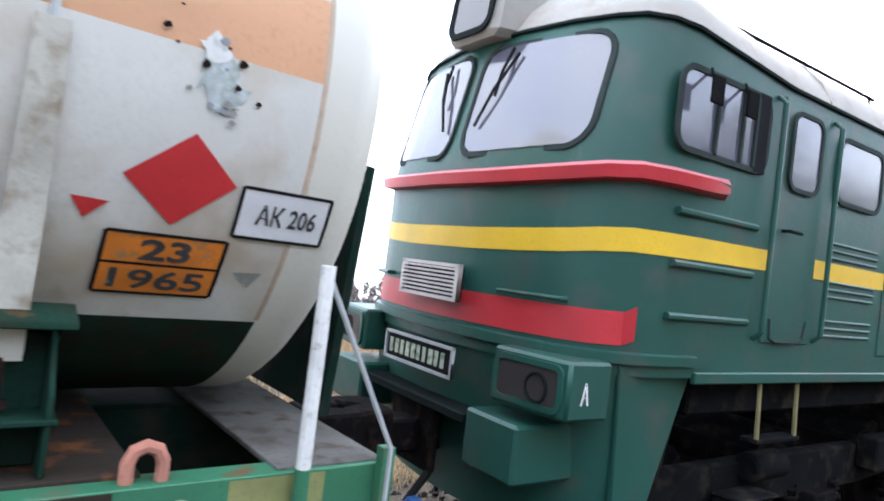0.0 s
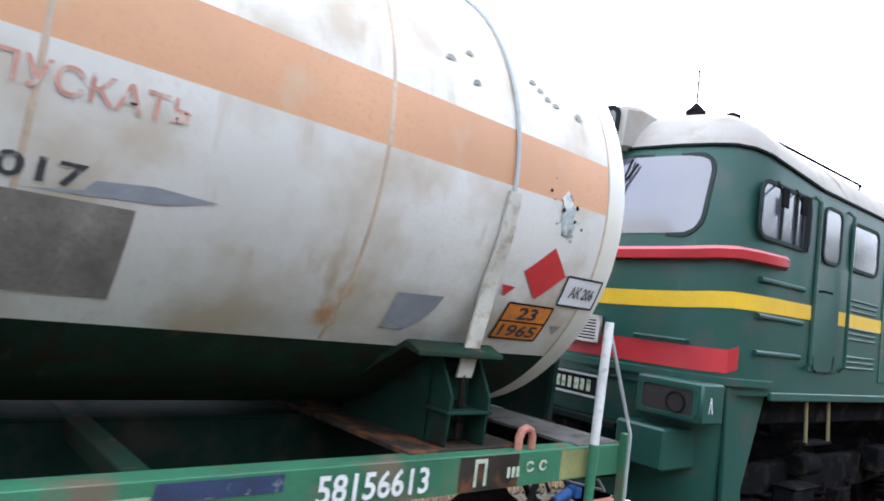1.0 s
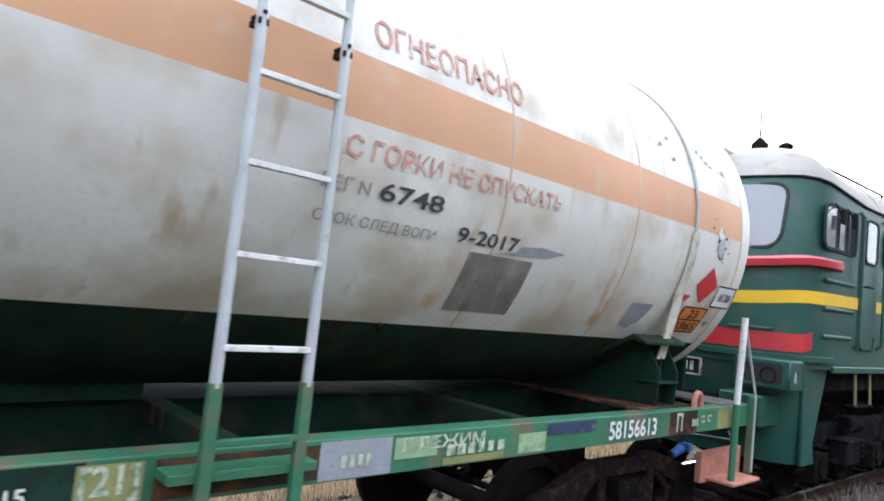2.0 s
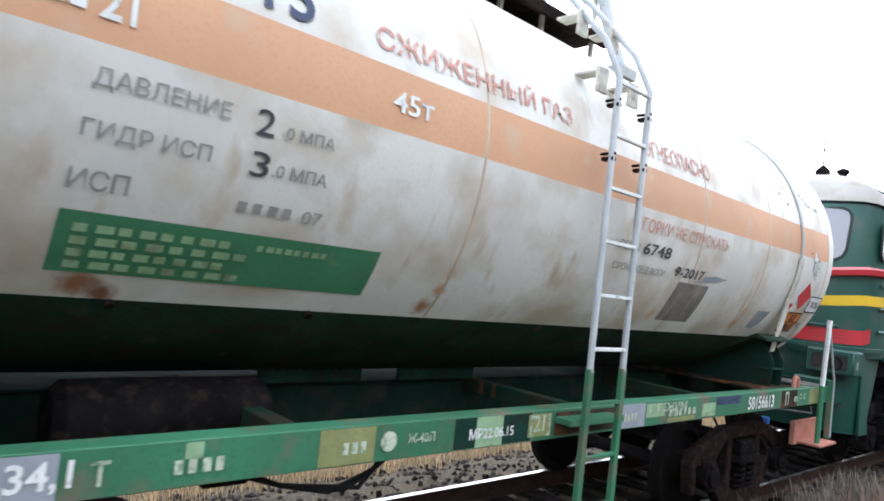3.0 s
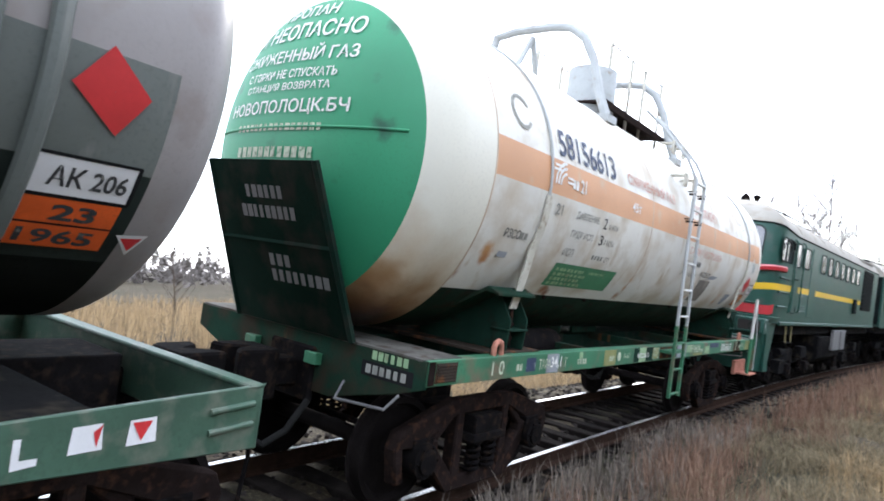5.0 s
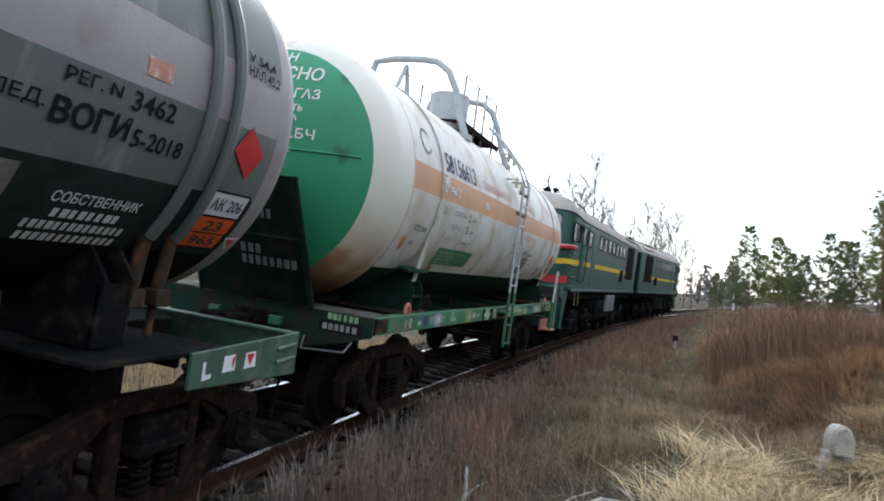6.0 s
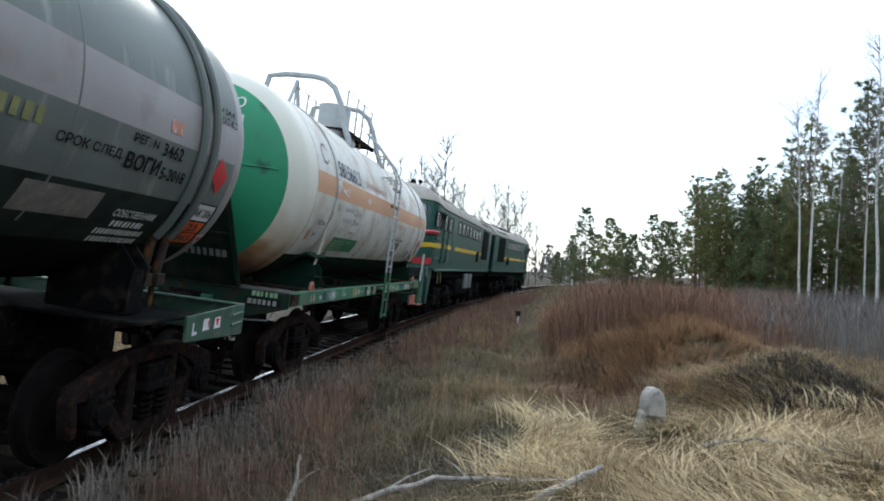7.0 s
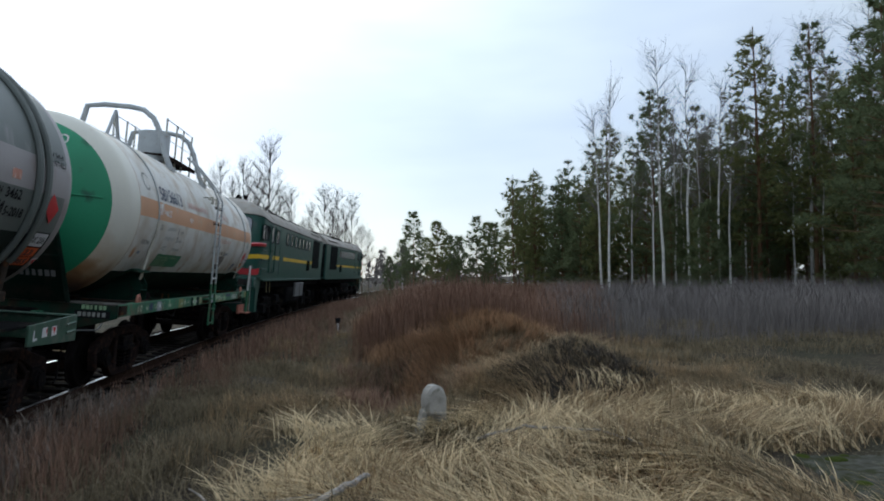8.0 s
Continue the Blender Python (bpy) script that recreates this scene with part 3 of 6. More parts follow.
    hose = [(x + side * 0.05, -0.32, 0.85), (x + side * 0.25, -0.33, 0.62), (x + side * 0.45, -0.3, 0.52), (x + side * 0.62, -0.24, 0.62), (x + side * 0.7, -0.22, 0.78)]
    part("brake_hose", Shape().tube(hose, 0.03, 8), "hose", parent, "black rubber brake hose")


# ---- painted marks on round tanks ----
TANK = {"r": 1.53, "z": 2.99, "turn": -1.8}   # radius, axis height and turn of the marks of the tank in hand


def skin(x, deg, out=0.0):
    """A point on the near side of the tank, deg degrees up from its axis height."""
    a, r = math.radians(deg + TANK["turn"]), TANK["r"] + out
    return (x, -r * math.cos(a), TANK["z"] + r * math.sin(a))


def on_tank(x0, deg, out=0.006):
    return lambda u, v: skin(x0 + u, deg + math.degrees(v / TANK["r"]), out)


def decal(name, parent, geometry, place, material, label=""):
    vs, fs = geometry
    sh = Shape().add([place(*p) for p in vs], fs)
    return part(name, sh, material, parent, label)


def tank_text(parent, text, x0, x1, d0, d1, material, bold=0.0, out=0.008, name="lettering", count=0):
    high = math.radians(d1 - d0) * TANK["r"]
    geo = bars(count, x1 - x0, high, len(text) + count) if count else letters(text, x1 - x0, high, bold)
    return decal(name, parent, geo, on_tank(x0, d0, out), material, "" if count else "writing '" + text + "'")


def tank_patch(parent, name, x0, x1, d0, d1, material, out=0.004, label="", nx=2):
    us = [i / nx for i in range(nx + 1)]
    nv = max(2, int(abs(d1 - d0) / 3))
    a = [d0 + (d1 - d0) * i / nv for i in range(nv + 1)]
    sh = Shape().sheet(lambda u, d: skin(x0 + (x1 - x0) * u, d, out), us, a)
    return part(name, sh, material, parent, label)


def tank_poly(parent, name, pts, material, out=0.006, label=""):
    """A painted or glued shape given by its corners, cut into rings so that it hugs the shell."""
    cx, cd, k = sum(p[0] for p in pts) / len(pts), sum(p[1] for p in pts) / len(pts), len(pts)
    sh = Shape()
    for f in (1.0, 0.66, 0.33, 0.01):
        fine = [(a[0] + (b[0] - a[0]) * q, a[1] + (b[1] - a[1]) * q) for a, b in zip(pts, pts[1:] + pts[:1]) for q in (0, 0.5)]
        sh.v += [skin(cx + (x - cx) * f, cd + (d - cd) * f, out) for x, d in fine]
    k *= 2
    sh.f = [(q * k + i, q * k + (i + 1) % k, (q + 1) * k + (i + 1) % k, (q + 1) * k + i) for q in range(3) for i in range(k)]
    return part(name, sh, material, parent, label)


def tank_body(parent, half, shoulders, depths, bands, cap, n=96, cap_edge=1.27):
    """Cylinder in painted bands (from angle, to angle, material) up to half, plain to shoulder, then two dished ends."""
    r = TANK["r"]
    for d0, d1, material, label in bands:
        k = max(3, int((d1 - d0) / 4))
        a = [d0 + (d1 - d0) * i / k for i in range(k + 1)]
        sh = Shape().sheet(lambda x, d: skin(x, d), [-half + 2 * half * i / 8 for i in range(9)], a)
        part("tank_shell", sh, material, parent, label)
    for side, shoulder, depth in zip((-1, 1), shoulders, depths):
        rim = [(side * (shoulder + depth * math.sin(i / 18 * math.pi / 2)), r * math.cos(i / 18 * math.pi / 2)) for i in range(19)]
        inner = [p for p in rim if p[1] <= cap_edge]
        outer = [p for p in rim if p[1] > cap_edge]
        edge = (side * (shoulder + depth * math.sin(math.acos(cap_edge / r))), cap_edge)
        part("tank_end", Shape().lathe([(side * half, r)] + outer + [edge], n, "x", (0, 0, TANK["z"])), cap[0], parent, "dished tank end")
        part("end_cap", Shape().lathe([edge] + inner[:-1] + [(inner[-1][0], 0.002)], n, "x", (0, 0, TANK["z"])), cap[1] if side < 0 else cap[0], parent, "painted centre of the dished end")


def weld(parent, x, material="strap"):
    arc = [(-40 + 4 * i) for i in range(66)]
    sh = Shape().sheet(lambda u, d: skin(x + u, d, 0.004 - abs(u) * 0.3), [-0.012, 0.0, 0.012], arc)
    part("weld_seam", sh, material, parent)


def tank_strap(parent, x, material, label):
    """A thin rod over the top that ends in a flat bar, clamped down to the saddle on either side."""
    r, zc = TANK["r"] + 0.012, TANK["z"]
    arc = [(x, -r * math.cos(radians(a)), zc + r * math.sin(radians(a))) for a in range(-4, 185, 4)]
    part("tie_rod", Shape().tube(arc, 0.014, 6), "steel_grey", parent, "thin tie rod over the tank")
    for side in (-1, 1):
        pts = [(side * r * math.cos(radians(a)), zc + r * math.sin(radians(a))) for a in range(-3, -24, -4)] + [(side * 1.4, 2.25), (side * 1.3, 1.82)]
        vs, fs = [], []
        for i, (y, z) in enumerate(pts):
            ww = 0.062 * (0.8 + 0.2 * i / len(pts))
            vs += [(x - ww, y, z), (x + ww, y, z), (x - ww, y + side * 0.014, z), (x + ww, y + side * 0.014, z)]
        for i in range(len(pts) - 1):
            o = 4 * i
            fs += [(o, o + 1, o + 5, o + 4), (o + 2, o + 6, o + 7, o + 3), (o, o + 4, o + 6, o + 2), (o + 1, o + 3, o + 7, o + 5)]
        o = 4 * (len(pts) - 1)
        fs += [(0, 2, 3, 1), (o, o + 1, o + 3, o + 2)]
        part("strap", Shape().add(vs, fs), material, parent, label)
        part("strap_bolt", Shape().cyl((x, side * 1.3, 1.85), (x, side * 1.31, 1.47), 0.018, 8), "rusty", parent, "rusty clamping bolt")
        for z in (1.53, 1.66):
            part("nut", Shape().cyl((x, side * 1.305, z), (x, side * 1.304, z + 0.03), 0.036, 6), "rusty", parent)


def saddle(parent, x):
    for side in (-1, 1):
        sh = Shape()
        for q in (-0.16, 0.14):
            sh.prism([(side * 0.35, 1.42), (side * 1.38, 1.44), (side * 1.4, 1.72), (side * 1.26, 1.95), (side * 1.1, 2.0), (side * 0.35, 1.56)], "x", x + q, x + q + 0.02)
        sh.box(x - 0.16, side * 1.2, 1.44, x + 0.16, side * 1.22, 1.9)
        sh.box(x - 0.18, side * 1.2, 1.62, x + 0.18, side * 1.4, 1.64)
        part("saddle", sh, "saddle_green", parent, "green steel tank saddle, darkened for shade", 0.004)
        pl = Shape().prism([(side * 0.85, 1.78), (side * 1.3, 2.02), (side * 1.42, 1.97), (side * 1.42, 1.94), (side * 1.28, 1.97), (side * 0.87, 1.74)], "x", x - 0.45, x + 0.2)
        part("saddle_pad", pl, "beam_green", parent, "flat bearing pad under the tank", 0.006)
    part("saddle_base", Shape().box(x - 0.42, -1.4, 1.405, x + 0.46, 1.4, 1.435), "deck", parent, "rusty base plate", 0.004)


# ---- white gas tank wagon ----
def white_wagon():
    w = thing("tank_wagon", "white liquefied gas tank wagon with an orange stripe and green underframe", "tank wagon", "train")
    tank_body(w, 4.87, (5.25, 5.02), (0.58, 0.42), [(-88.2, -40.5, "belly_green", "green painted belly, darkened for shade"), (-40.5, 0.2, "tank_white", "weathered white shell"), (0.2, 12.7, "orange_stripe", "faded orange stripe"), (12.7, 170.9, "tank_white", "weathered white shell"), (170.9, 183.4, "orange_stripe", "faded orange stripe"), (183.4, 271.8, "belly_green", "green painted belly, darkened for shade")], ("tank_end", "tank_green"), cap_edge=1.32)
    for x in (-4.87, -1.22, 1.6, 3.05, 4.87):
        weld(w, x, "weld_line")
    for x in (-3.95, 3.95):
        tank_strap(w, x, "strap", "pale flat steel strap")
        saddle(w, x)
    # underframe
    for side in (-1, 1):
        y = side * 1.5
        sh = Shape().prism([(y, 1.22), (y, 1.42), (y - side * 0.14, 1.42), (y - side * 0.14, 1.405), (y - side * 0.02, 1.405), (y - side * 0.02, 1.235), (y - side * 0.14, 1.235), (y - side * 0.14, 1.22)], "x", -5.38, 5.38)
        part("side_sill", sh, "frame_green", w, "green channel side sill with scuffed paint", 0.004)
    part("centre_sill", Shape().prism([(-0.28, 1.0), (-0.28, 1.38), (-0.3, 1.38), (-0.3, 1.402), (0.3, 1.402), (0.3, 1.38), (0.28, 1.38), (0.28, 1.0), (0.22, 1.0), (0.22, 1.37), (-0.22, 1.37), (-0.22, 1.0)], "x", -5.34, 5.34), "shield_green", w, "centre sill darkened for the shade beneath the tank", 0.006)
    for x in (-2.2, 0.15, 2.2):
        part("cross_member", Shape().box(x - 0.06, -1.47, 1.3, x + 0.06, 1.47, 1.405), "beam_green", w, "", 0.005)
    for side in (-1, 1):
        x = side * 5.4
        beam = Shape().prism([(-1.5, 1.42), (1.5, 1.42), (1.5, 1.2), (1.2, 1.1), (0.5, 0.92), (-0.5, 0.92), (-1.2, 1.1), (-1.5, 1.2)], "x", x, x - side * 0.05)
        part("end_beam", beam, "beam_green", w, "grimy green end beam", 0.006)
        part("end_deck", Shape().box(x, -1.47, 1.405, x - side * 0.5, 1.47, 1.43), "deck_grey", w, "dusty steel end platform", 0.004)
        coupler(w, x, side)
        rod = [(x + side * 0.03, -1.3, 1.12), (x + side * 0.16, -1.28, 1.02), (x + side * 0.16, -0.75, 0.98), (x + side * 0.03, -0.7, 1.1)]
        part("grab_iron", Shape().tube(rod, 0.012, 6), "fuel_tank", w, "bent uncoupling lever")
        for yy in (-0.3, 0.55):
            part("bracket", Shape().box(x, yy - 0.08, 1.16, x + side * 0.07, yy + 0.08, 1.26), "frame_green", w, "", 0.006)
        # leaning end shield
        t = 0.025 * side
        lean_out = 0.62 if side < 0 else 0.2
        vs = [(x + side * 0.05, -0.78, 1.43), (x + side * 0.05, 0.78, 1.43), (x + side * lean_out, 0.7, 2.8), (x + side * lean_out, -0.7, 2.8)]
        vs += [(a + t, b, c) for a, b, c in vs]
        part("end_shield", Shape().add(vs, [(0, 1, 2, 3), (4, 7, 6, 5), (0, 4, 5, 1), (1, 5, 6, 2), (2, 6, 7, 3), (3, 7, 4, 0)]), "shield_green", w, "green leaning end shield plate, darkened for shade", 0.004)
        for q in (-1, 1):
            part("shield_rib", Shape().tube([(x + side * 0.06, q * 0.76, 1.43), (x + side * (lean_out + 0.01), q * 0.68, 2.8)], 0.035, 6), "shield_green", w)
    part("worn_patch", Shape().box(-5.27, -1.508, 1.245, -5.0, -1.501, 1.4), "deck", w, "rust-brown worn patch")
    for i in range(6):
        part("rib", Shape().box(-5.26, -1.522, 1.255 + 0.024 * i, -5.02, -1.511, 1.266 + 0.024 * i), "deck", w)
    # lifting lugs
    for x in (-4.33, 4.41):
        for side in (-1, 1):
            y = side * 1.44
            pts = [(x - 0.06, y, 1.42), (x - 0.06, y, 1.49), (x - 0.04, y, 1.53), (x, y, 1.545), (x + 0.04, y, 1.53), (x + 0.06, y, 1.49), (x + 0.06, y, 1.42)]
            part("lifting_lug", Shape().tube(pts, 0.026, 8), "lug_pink", w, "pink painted lifting lug")
    # corner post with its stay, step below
    post = Shape().cyl((4.97, -1.55, 1.45), (4.955, -1.58, 2.25), 0.03, 10)
    part("corner_post", post, "white_paint", w, "white upper part of the corner handrail")
    part("corner_post_foot", Shape().cyl((4.98, -1.54, 0.74), (4.97, -1.55, 1.45), 0.032, 10).box(5.34, -1.56, 0.78, 5.4, -1.5, 1.5), "frame_green", w, "green lower part of the corner handrail", 0.003)
    part("stay_rod", Shape().tube([(4.955, -1.58, 2.23), (5.37, -1.56, 1.5), (5.37, -1.56, 0.8)], 0.012, 6), "steel_grey", w, "thin steel stay rod")
    part("step", Shape().box(4.85, -1.62, 0.72, 5.45, -1.35, 0.75).box(4.75, -1.36, 0.7, 5.6, -1.3, 0.98), "lug_pink", w, "reddish brake beam and foot step", 0.006)
    # side ladder
    lad = part("ladder", Shape().box(-0.25, -1.64, 1.33, 0.4, -1.5, 1.37), "frame_green", w, "steel ladder, grey above and green below", 0.003)
    for x in (-0.12, 0.29):
        up = [(x, -1.65, 1.7), (x, -1.65, 3.75), (x, -1.5, 4.05), (x, -1.05, 4.55), (x, -0.82, 4.75)]
        part("stringer", Shape().tube(up, 0.024, 8), "steel_grey", lad)
        part("lower_stringer", Shape().box(x - 0.026, -1.672, 0.72, x + 0.026, -1.632, 1.72), "frame_green", lad, "", 0.003)
        for z in (3.0, 3.38):
            part("clamp", Shape().box(x - 0.022, -1.672, z + 0.16, x + 0.022, -1.58, z + 0.185).cyl((x, -1.678, z + 0.21), (x, -1.56, z + 0.21), 0.011, 6), "rusty", lad)
        for y, z in ((-1.3, 4.28), (-1.52, 3.82)):
            part("bracket", Shape().box(x - 0.06, y, z - 0.16, x + 0.06, y + 0.03, z + 0.02).box(x - 0.06, y, z - 0.02, x + 0.06, y + 0.22, z), "strap", lad, "", 0.003)
    for i in range(9):
        z = 0.74 + 0.372 * i + (0.03 if i == 0 else 0)
        part("rung", Shape().box(-0.12, -1.67, z - 0.012, 0.29, -1.635, z + 0.012), "white_paint" if i > 2 else "frame_green", lad, "", 0.002)
    # top fittings: platform, dome, railing, two guard arches
    part("dome", Shape().lathe([(4.45, 0.34), (5.08, 0.34), (5.1, 0.33), (5.1, 0.0)], 36, "z", (-0.95, -0.3, 0)), "steel_grey", w, "grey round valve hood")
    part("platform", Shape().box(-1.3, -0.7, 4.56, 1.0, 0.6, 4.6).box(-1.3, -0.72, 4.5, 1.0, -0.68, 4.6), "rusty", w, "rust-brown service platform", 0.004)
    for x in (-1.05, -0.3, 0.22, 0.95):
        part("railing_post", Shape().box(x - 0.018, -0.6, 4.42, x + 0.018, -0.565, 5.46), "strap", w)
        part("railing_post", Shape().box(x - 0.018, 0.56, 4.42, x + 0.018, 0.595, 5.46), "strap", w)
    for y in (-0.583, 0.578):
        for z, r in ((5.44, 0.012), (5.0, 0.009)):
            part("railing_bar", Shape().cyl((-1.05, y, z), (0.95, y, z), r, 6), "steel_grey", w)
    for x in (-1.7, 0.95):
        pts = [(x, -0.95, 4.2), (x, -0.8, 4.55), (x, -0.66, 5.0), (x, -0.5, 5.3), (x, -0.28, 5.46), (x, 0, 5.5), (x, 0.55, 5.5), (x, 0.9, 5.44), (x, 1.0, 4.95), (x, 1.05, 4.15)]
        part("guard_arch", Shape().tube(pts, 0.06, 10), "steel_grey", w, "grey bent-pipe guard arch")
        part("arch_foot", Shape().box(x - 0.13, -1.02, 4.16, x + 0.13, -0.85, 4.26), "steel_grey", w, "", 0.004)
    part("arch_brace", Shape().tube([(-1.7, 0.3, 5.38), (-2.25, 0.3, 4.5)], 0.04, 8).tube([(-1.7, 0.3, 5.38), (-1.35, 0.3, 4.55)], 0.04, 8), "steel_grey", w)
    # brake gear below
    part("air_tank", Shape().lathe([(-0.55, 0.0), (-0.55, 0.14), (-0.5, 0.19), (0.5, 0.19), (0.55, 0.14), (0.55, 0.0)], 24, "x", (-2.6, -0.75, 1.35)), "cast_dark", w, "dark air reservoir")
    for x in (-1.5, -0.35):
        part("perforated_bracket", Shape().box(x - 0.4, -0.4, 1.42, x + 0.4, -0.36, 1.62).box(x - 0.4, -0.46, 1.58, x + 0.4, -0.36, 1.62), "saddle_green", w, "", 0.004)
        for i in range(11):
            part("hole", Shape().cyl((x - 0.35 + 0.07 * i, -0.4, 1.52), (x - 0.35 + 0.07 * i, -0.408, 1.52), 0.022, 8), "black", w)
    for k in range(3):
        pts = [(-2.5, -1.3 + 0.08 * k, 1.2), (-2.2, -1.32, 1.1), (-1.9 + 0.1 * k, -1.3, 1.02), (-1.6, -1.28, 1.1), (-1.45 + 0.05 * k, -1.25, 1.24)]
        part("pipe", Shape().tube(pts, 0.014, 6), "hose", w, "thin dark brake pipe")
    part("brake_cylinder", Shape().lathe([(-0.3, 0.0), (-0.3, 0.17), (0.25, 0.17), (0.3, 0.1), (0.3, 0.0)], 20, "x", (-0.2, -0.1, 1.1)), "cast_dark", w)
    part("brake_valve", Shape().box(-2.6, -1.3, 1.12, -2.35, -1.0, 1.24), "cast_dark", w, "", 0.02)
    for x in (-2.05, 1.05, -3.05):
        part("drain_nub", Shape().cyl((x, -1.09, 1.98), (x, -1.14, 1.93), 0.022, 8), "rusty", w)
    freight_bogies(w, (-3.9, 3.9))
    # lettering on the shell
    t = lambda s, *a, **k: tank_text(w, s, *a, **k)
    t("58156613", -3.78, -2.42, 14.4, 24.6, "letter_blue", bold=0.012)
    t("СЖИЖЕННЫЙ ГАЗ", -2.05, -0.37, 15.6, 21.8, "letter_red", bold=0.01)
    t("ОГНЕОПАСНО", 0.56, 1.7, 15.6, 21.4, "letter_red", bold=0.01)
    t("С ГОРКИ НЕ СПУСКАТЬ", 0.44, 2.12, -6.6, -2.6, "letter_red", bold=0.008)
    t("РЕГ N", 0.34, 0.62, -13.0, -10.2, "letter_grey", bold=0.01)
    t("6748", 0.68, 1.12, -13.2, -9.6, "letter_black", bold=0.018)
    t("СРОК СЛЕД ВОГИ", 0.34, 1.12, -19.4, -16.8, "letter_grey", bold=0.008)
    t("9-2017", 1.28, 1.81, -18.2, -14.8, "letter_black", bold=0.018)
    t("21", -3.77, -3.63, -6.6, -2.6, "letter_grey", bold=0.02)
    t("ДАВЛЕНИЕ", -3.32, -2.78, -6.4, -3.1, "letter_grey", bold=0.008)
    t("2", -2.66, -2.57, -7.0, -2.6, "letter_black", bold=0.006)
    t("0 МПА", -2.51, -2.25, -6.6, -4.4, "letter_grey", bold=0.012)
    t("ГИДР ИСП", -3.33, -2.83, -13.6, -10.4, "letter_grey", bold=0.008)
    t("3", -2.65, -2.56, -13.9, -9.6, "letter_black", bold=0.006)
    t(".0 МПА", -2.54, -2.25, -13.4, -11.0, "letter_grey", bold=0.012)
    t("ИСП", -3.34, -3.12, -20.8, -17.6, "letter_grey", bold=0.008)
    t("", -2.66, -2.36, -20.3, -18.4, "letter_grey", count=4)
    t("07", -2.33, -2.22, -20.7, -18.2, "letter_grey", bold=0.008)
    t("РЗСО", -4.5, -4.24, -18.3, -15.1, "letter_black", bold=0.006)
    t("", -4.24, -4.1, -18.0, -15.6, "letter_grey", count=2)
    t("", -4.46, -4.2, -25.6, -23.4, "blue_patch", count=1)
    t("45т", -1.94, -1.66, 4.0, 8.2, "white_paint", bold=0.014)
    t("21", -3.33, -3.2, 3.6, 8.6, "white_paint", bold=0.02)
    t("", -3.5, -3.36, 4.0, 7.4, "white_paint", count=2)
    for q in ((-3.88, -3.7, 10.2, 11.0), (-3.9, -3.72, 8.6, 9.4), (-3.62, -3.5, 6.9, 7.7), (-3.62, -3.5, 5.3, 6.1)):
        tank_patch(w, "emblem_bar", *q, "white_paint", out=0.0070)
    for rr in (0.1, 0.15, 0.2):
        arc = [(math.cos(a), math.sin(a)) for a in (math.pi / 2 + i * math.pi / 16 for i in range(9))]
        vs = [on_tank(-3.64 + rr * c, 4.0, 0.007)(0, rr * s) for c, s in arc] + [on_tank(-3.64 + (rr + 0.028) * c, 4.0, 0.007)(0, (rr + 0.028) * s) for c, s in arc]
        part("emblem_arc", Shape().add(vs, [(i, i + 1, i + 10, i + 9) for i in range(8)]), "white_paint", w)
    ring = [(-4.42 + 0.17 * math.cos(a * 0.52), 24.5 + 6.5 * math.sin(a * 0.52)) for a in range(1, 12)]
    for (x0, d0), (x1, d1) in zip(ring, ring[1:]):
        tank_poly(w, "emblem_ring", [(x0, d0), (x1, d1), (-4.42 + (x1 + 4.42) * 0.78, 24.5 + (d1 - 24.5) * 0.78), (-4.42 + (x0 + 4.42) * 0.78, 24.5 + (d0 - 24.5) * 0.78)], "letter_grey")
    tank_patch(w, "owner_plate", -3.34, -1.79, -34.9, -24.1, "plate_green", label="green painted owner panel with worn lines", nx=4)
    for i in range(4):
        tank_text(w, "", -3.28, -2.6 + 0.1 * (i % 2), -27.4 - 2.2 * i, -26.0 - 2.2 * i, "pale_green", count=8, out=0.0080)
    tank_text(w, "", -2.5, -2.1, -27.2, -26.0, "pale_green", count=8, out=0.0080)
    tank_patch(w, "dark_panel", 1.42, 2.0, -35.0, -19.8, "grey_patch", label="dark grey overpainted panel", nx=3)
    tank_poly(w, "overpaint", [(3.36, -26.6), (3.68, -26.2), (3.66, -29), (3.6, -33), (3.5, -35.8), (3.36, -35.0)], "blue_patch", label="blue-grey overpainted patch")
    tank_poly(w, "overpaint", [(1.6, -19.4), (2.1, -18.2), (2.3, -16.4), (2.05, -15.8), (1.84, -16.6), (1.8, -18.6)], "blue_patch", out=0.0030)
    # danger plates near the front end
    tank_poly(w, "hazard_diamond", [(4.42, -10.6), (4.6, -16.8), (4.4, -23.6), (4.21, -17.4)], "plate_red", label="red hazard diamond sticker")
    tank_patch(w, "code_plate", 4.63, 5.0, -24.0, -16.4, "plate_white", out=0.0070, label="white emergency code plate with black rim", nx=4)
    tank_text(w, "АК 206", 4.7, 4.95, -21.8, -18.6, "letter_black", bold=0.02, out=0.0110)
    for q in ((4.63, 5.0, -16.7, -16.2), (4.63, 5.0, -24.3, -23.8), (4.62, 4.635, -24, -16.4), (4.99, 5.005, -24, -16.4)):
        tank_patch(w, "plate_rim", *q, "black", out=0.0090)
    tank_patch(w, "un_plate", 4.2, 4.62, -35.2, -25.2, "plate_orange", out=0.0070, label="orange danger number plate, torn", nx=3)
    tank_text(w, "23", 4.32, 4.5, -29.4, -26.0, "letter_black", bold=0.03, out=0.0110)
    tank_text(w, "1965", 4.24, 4.58, -34.4, -30.9, "letter_black", bold=0.02, out=0.0110)
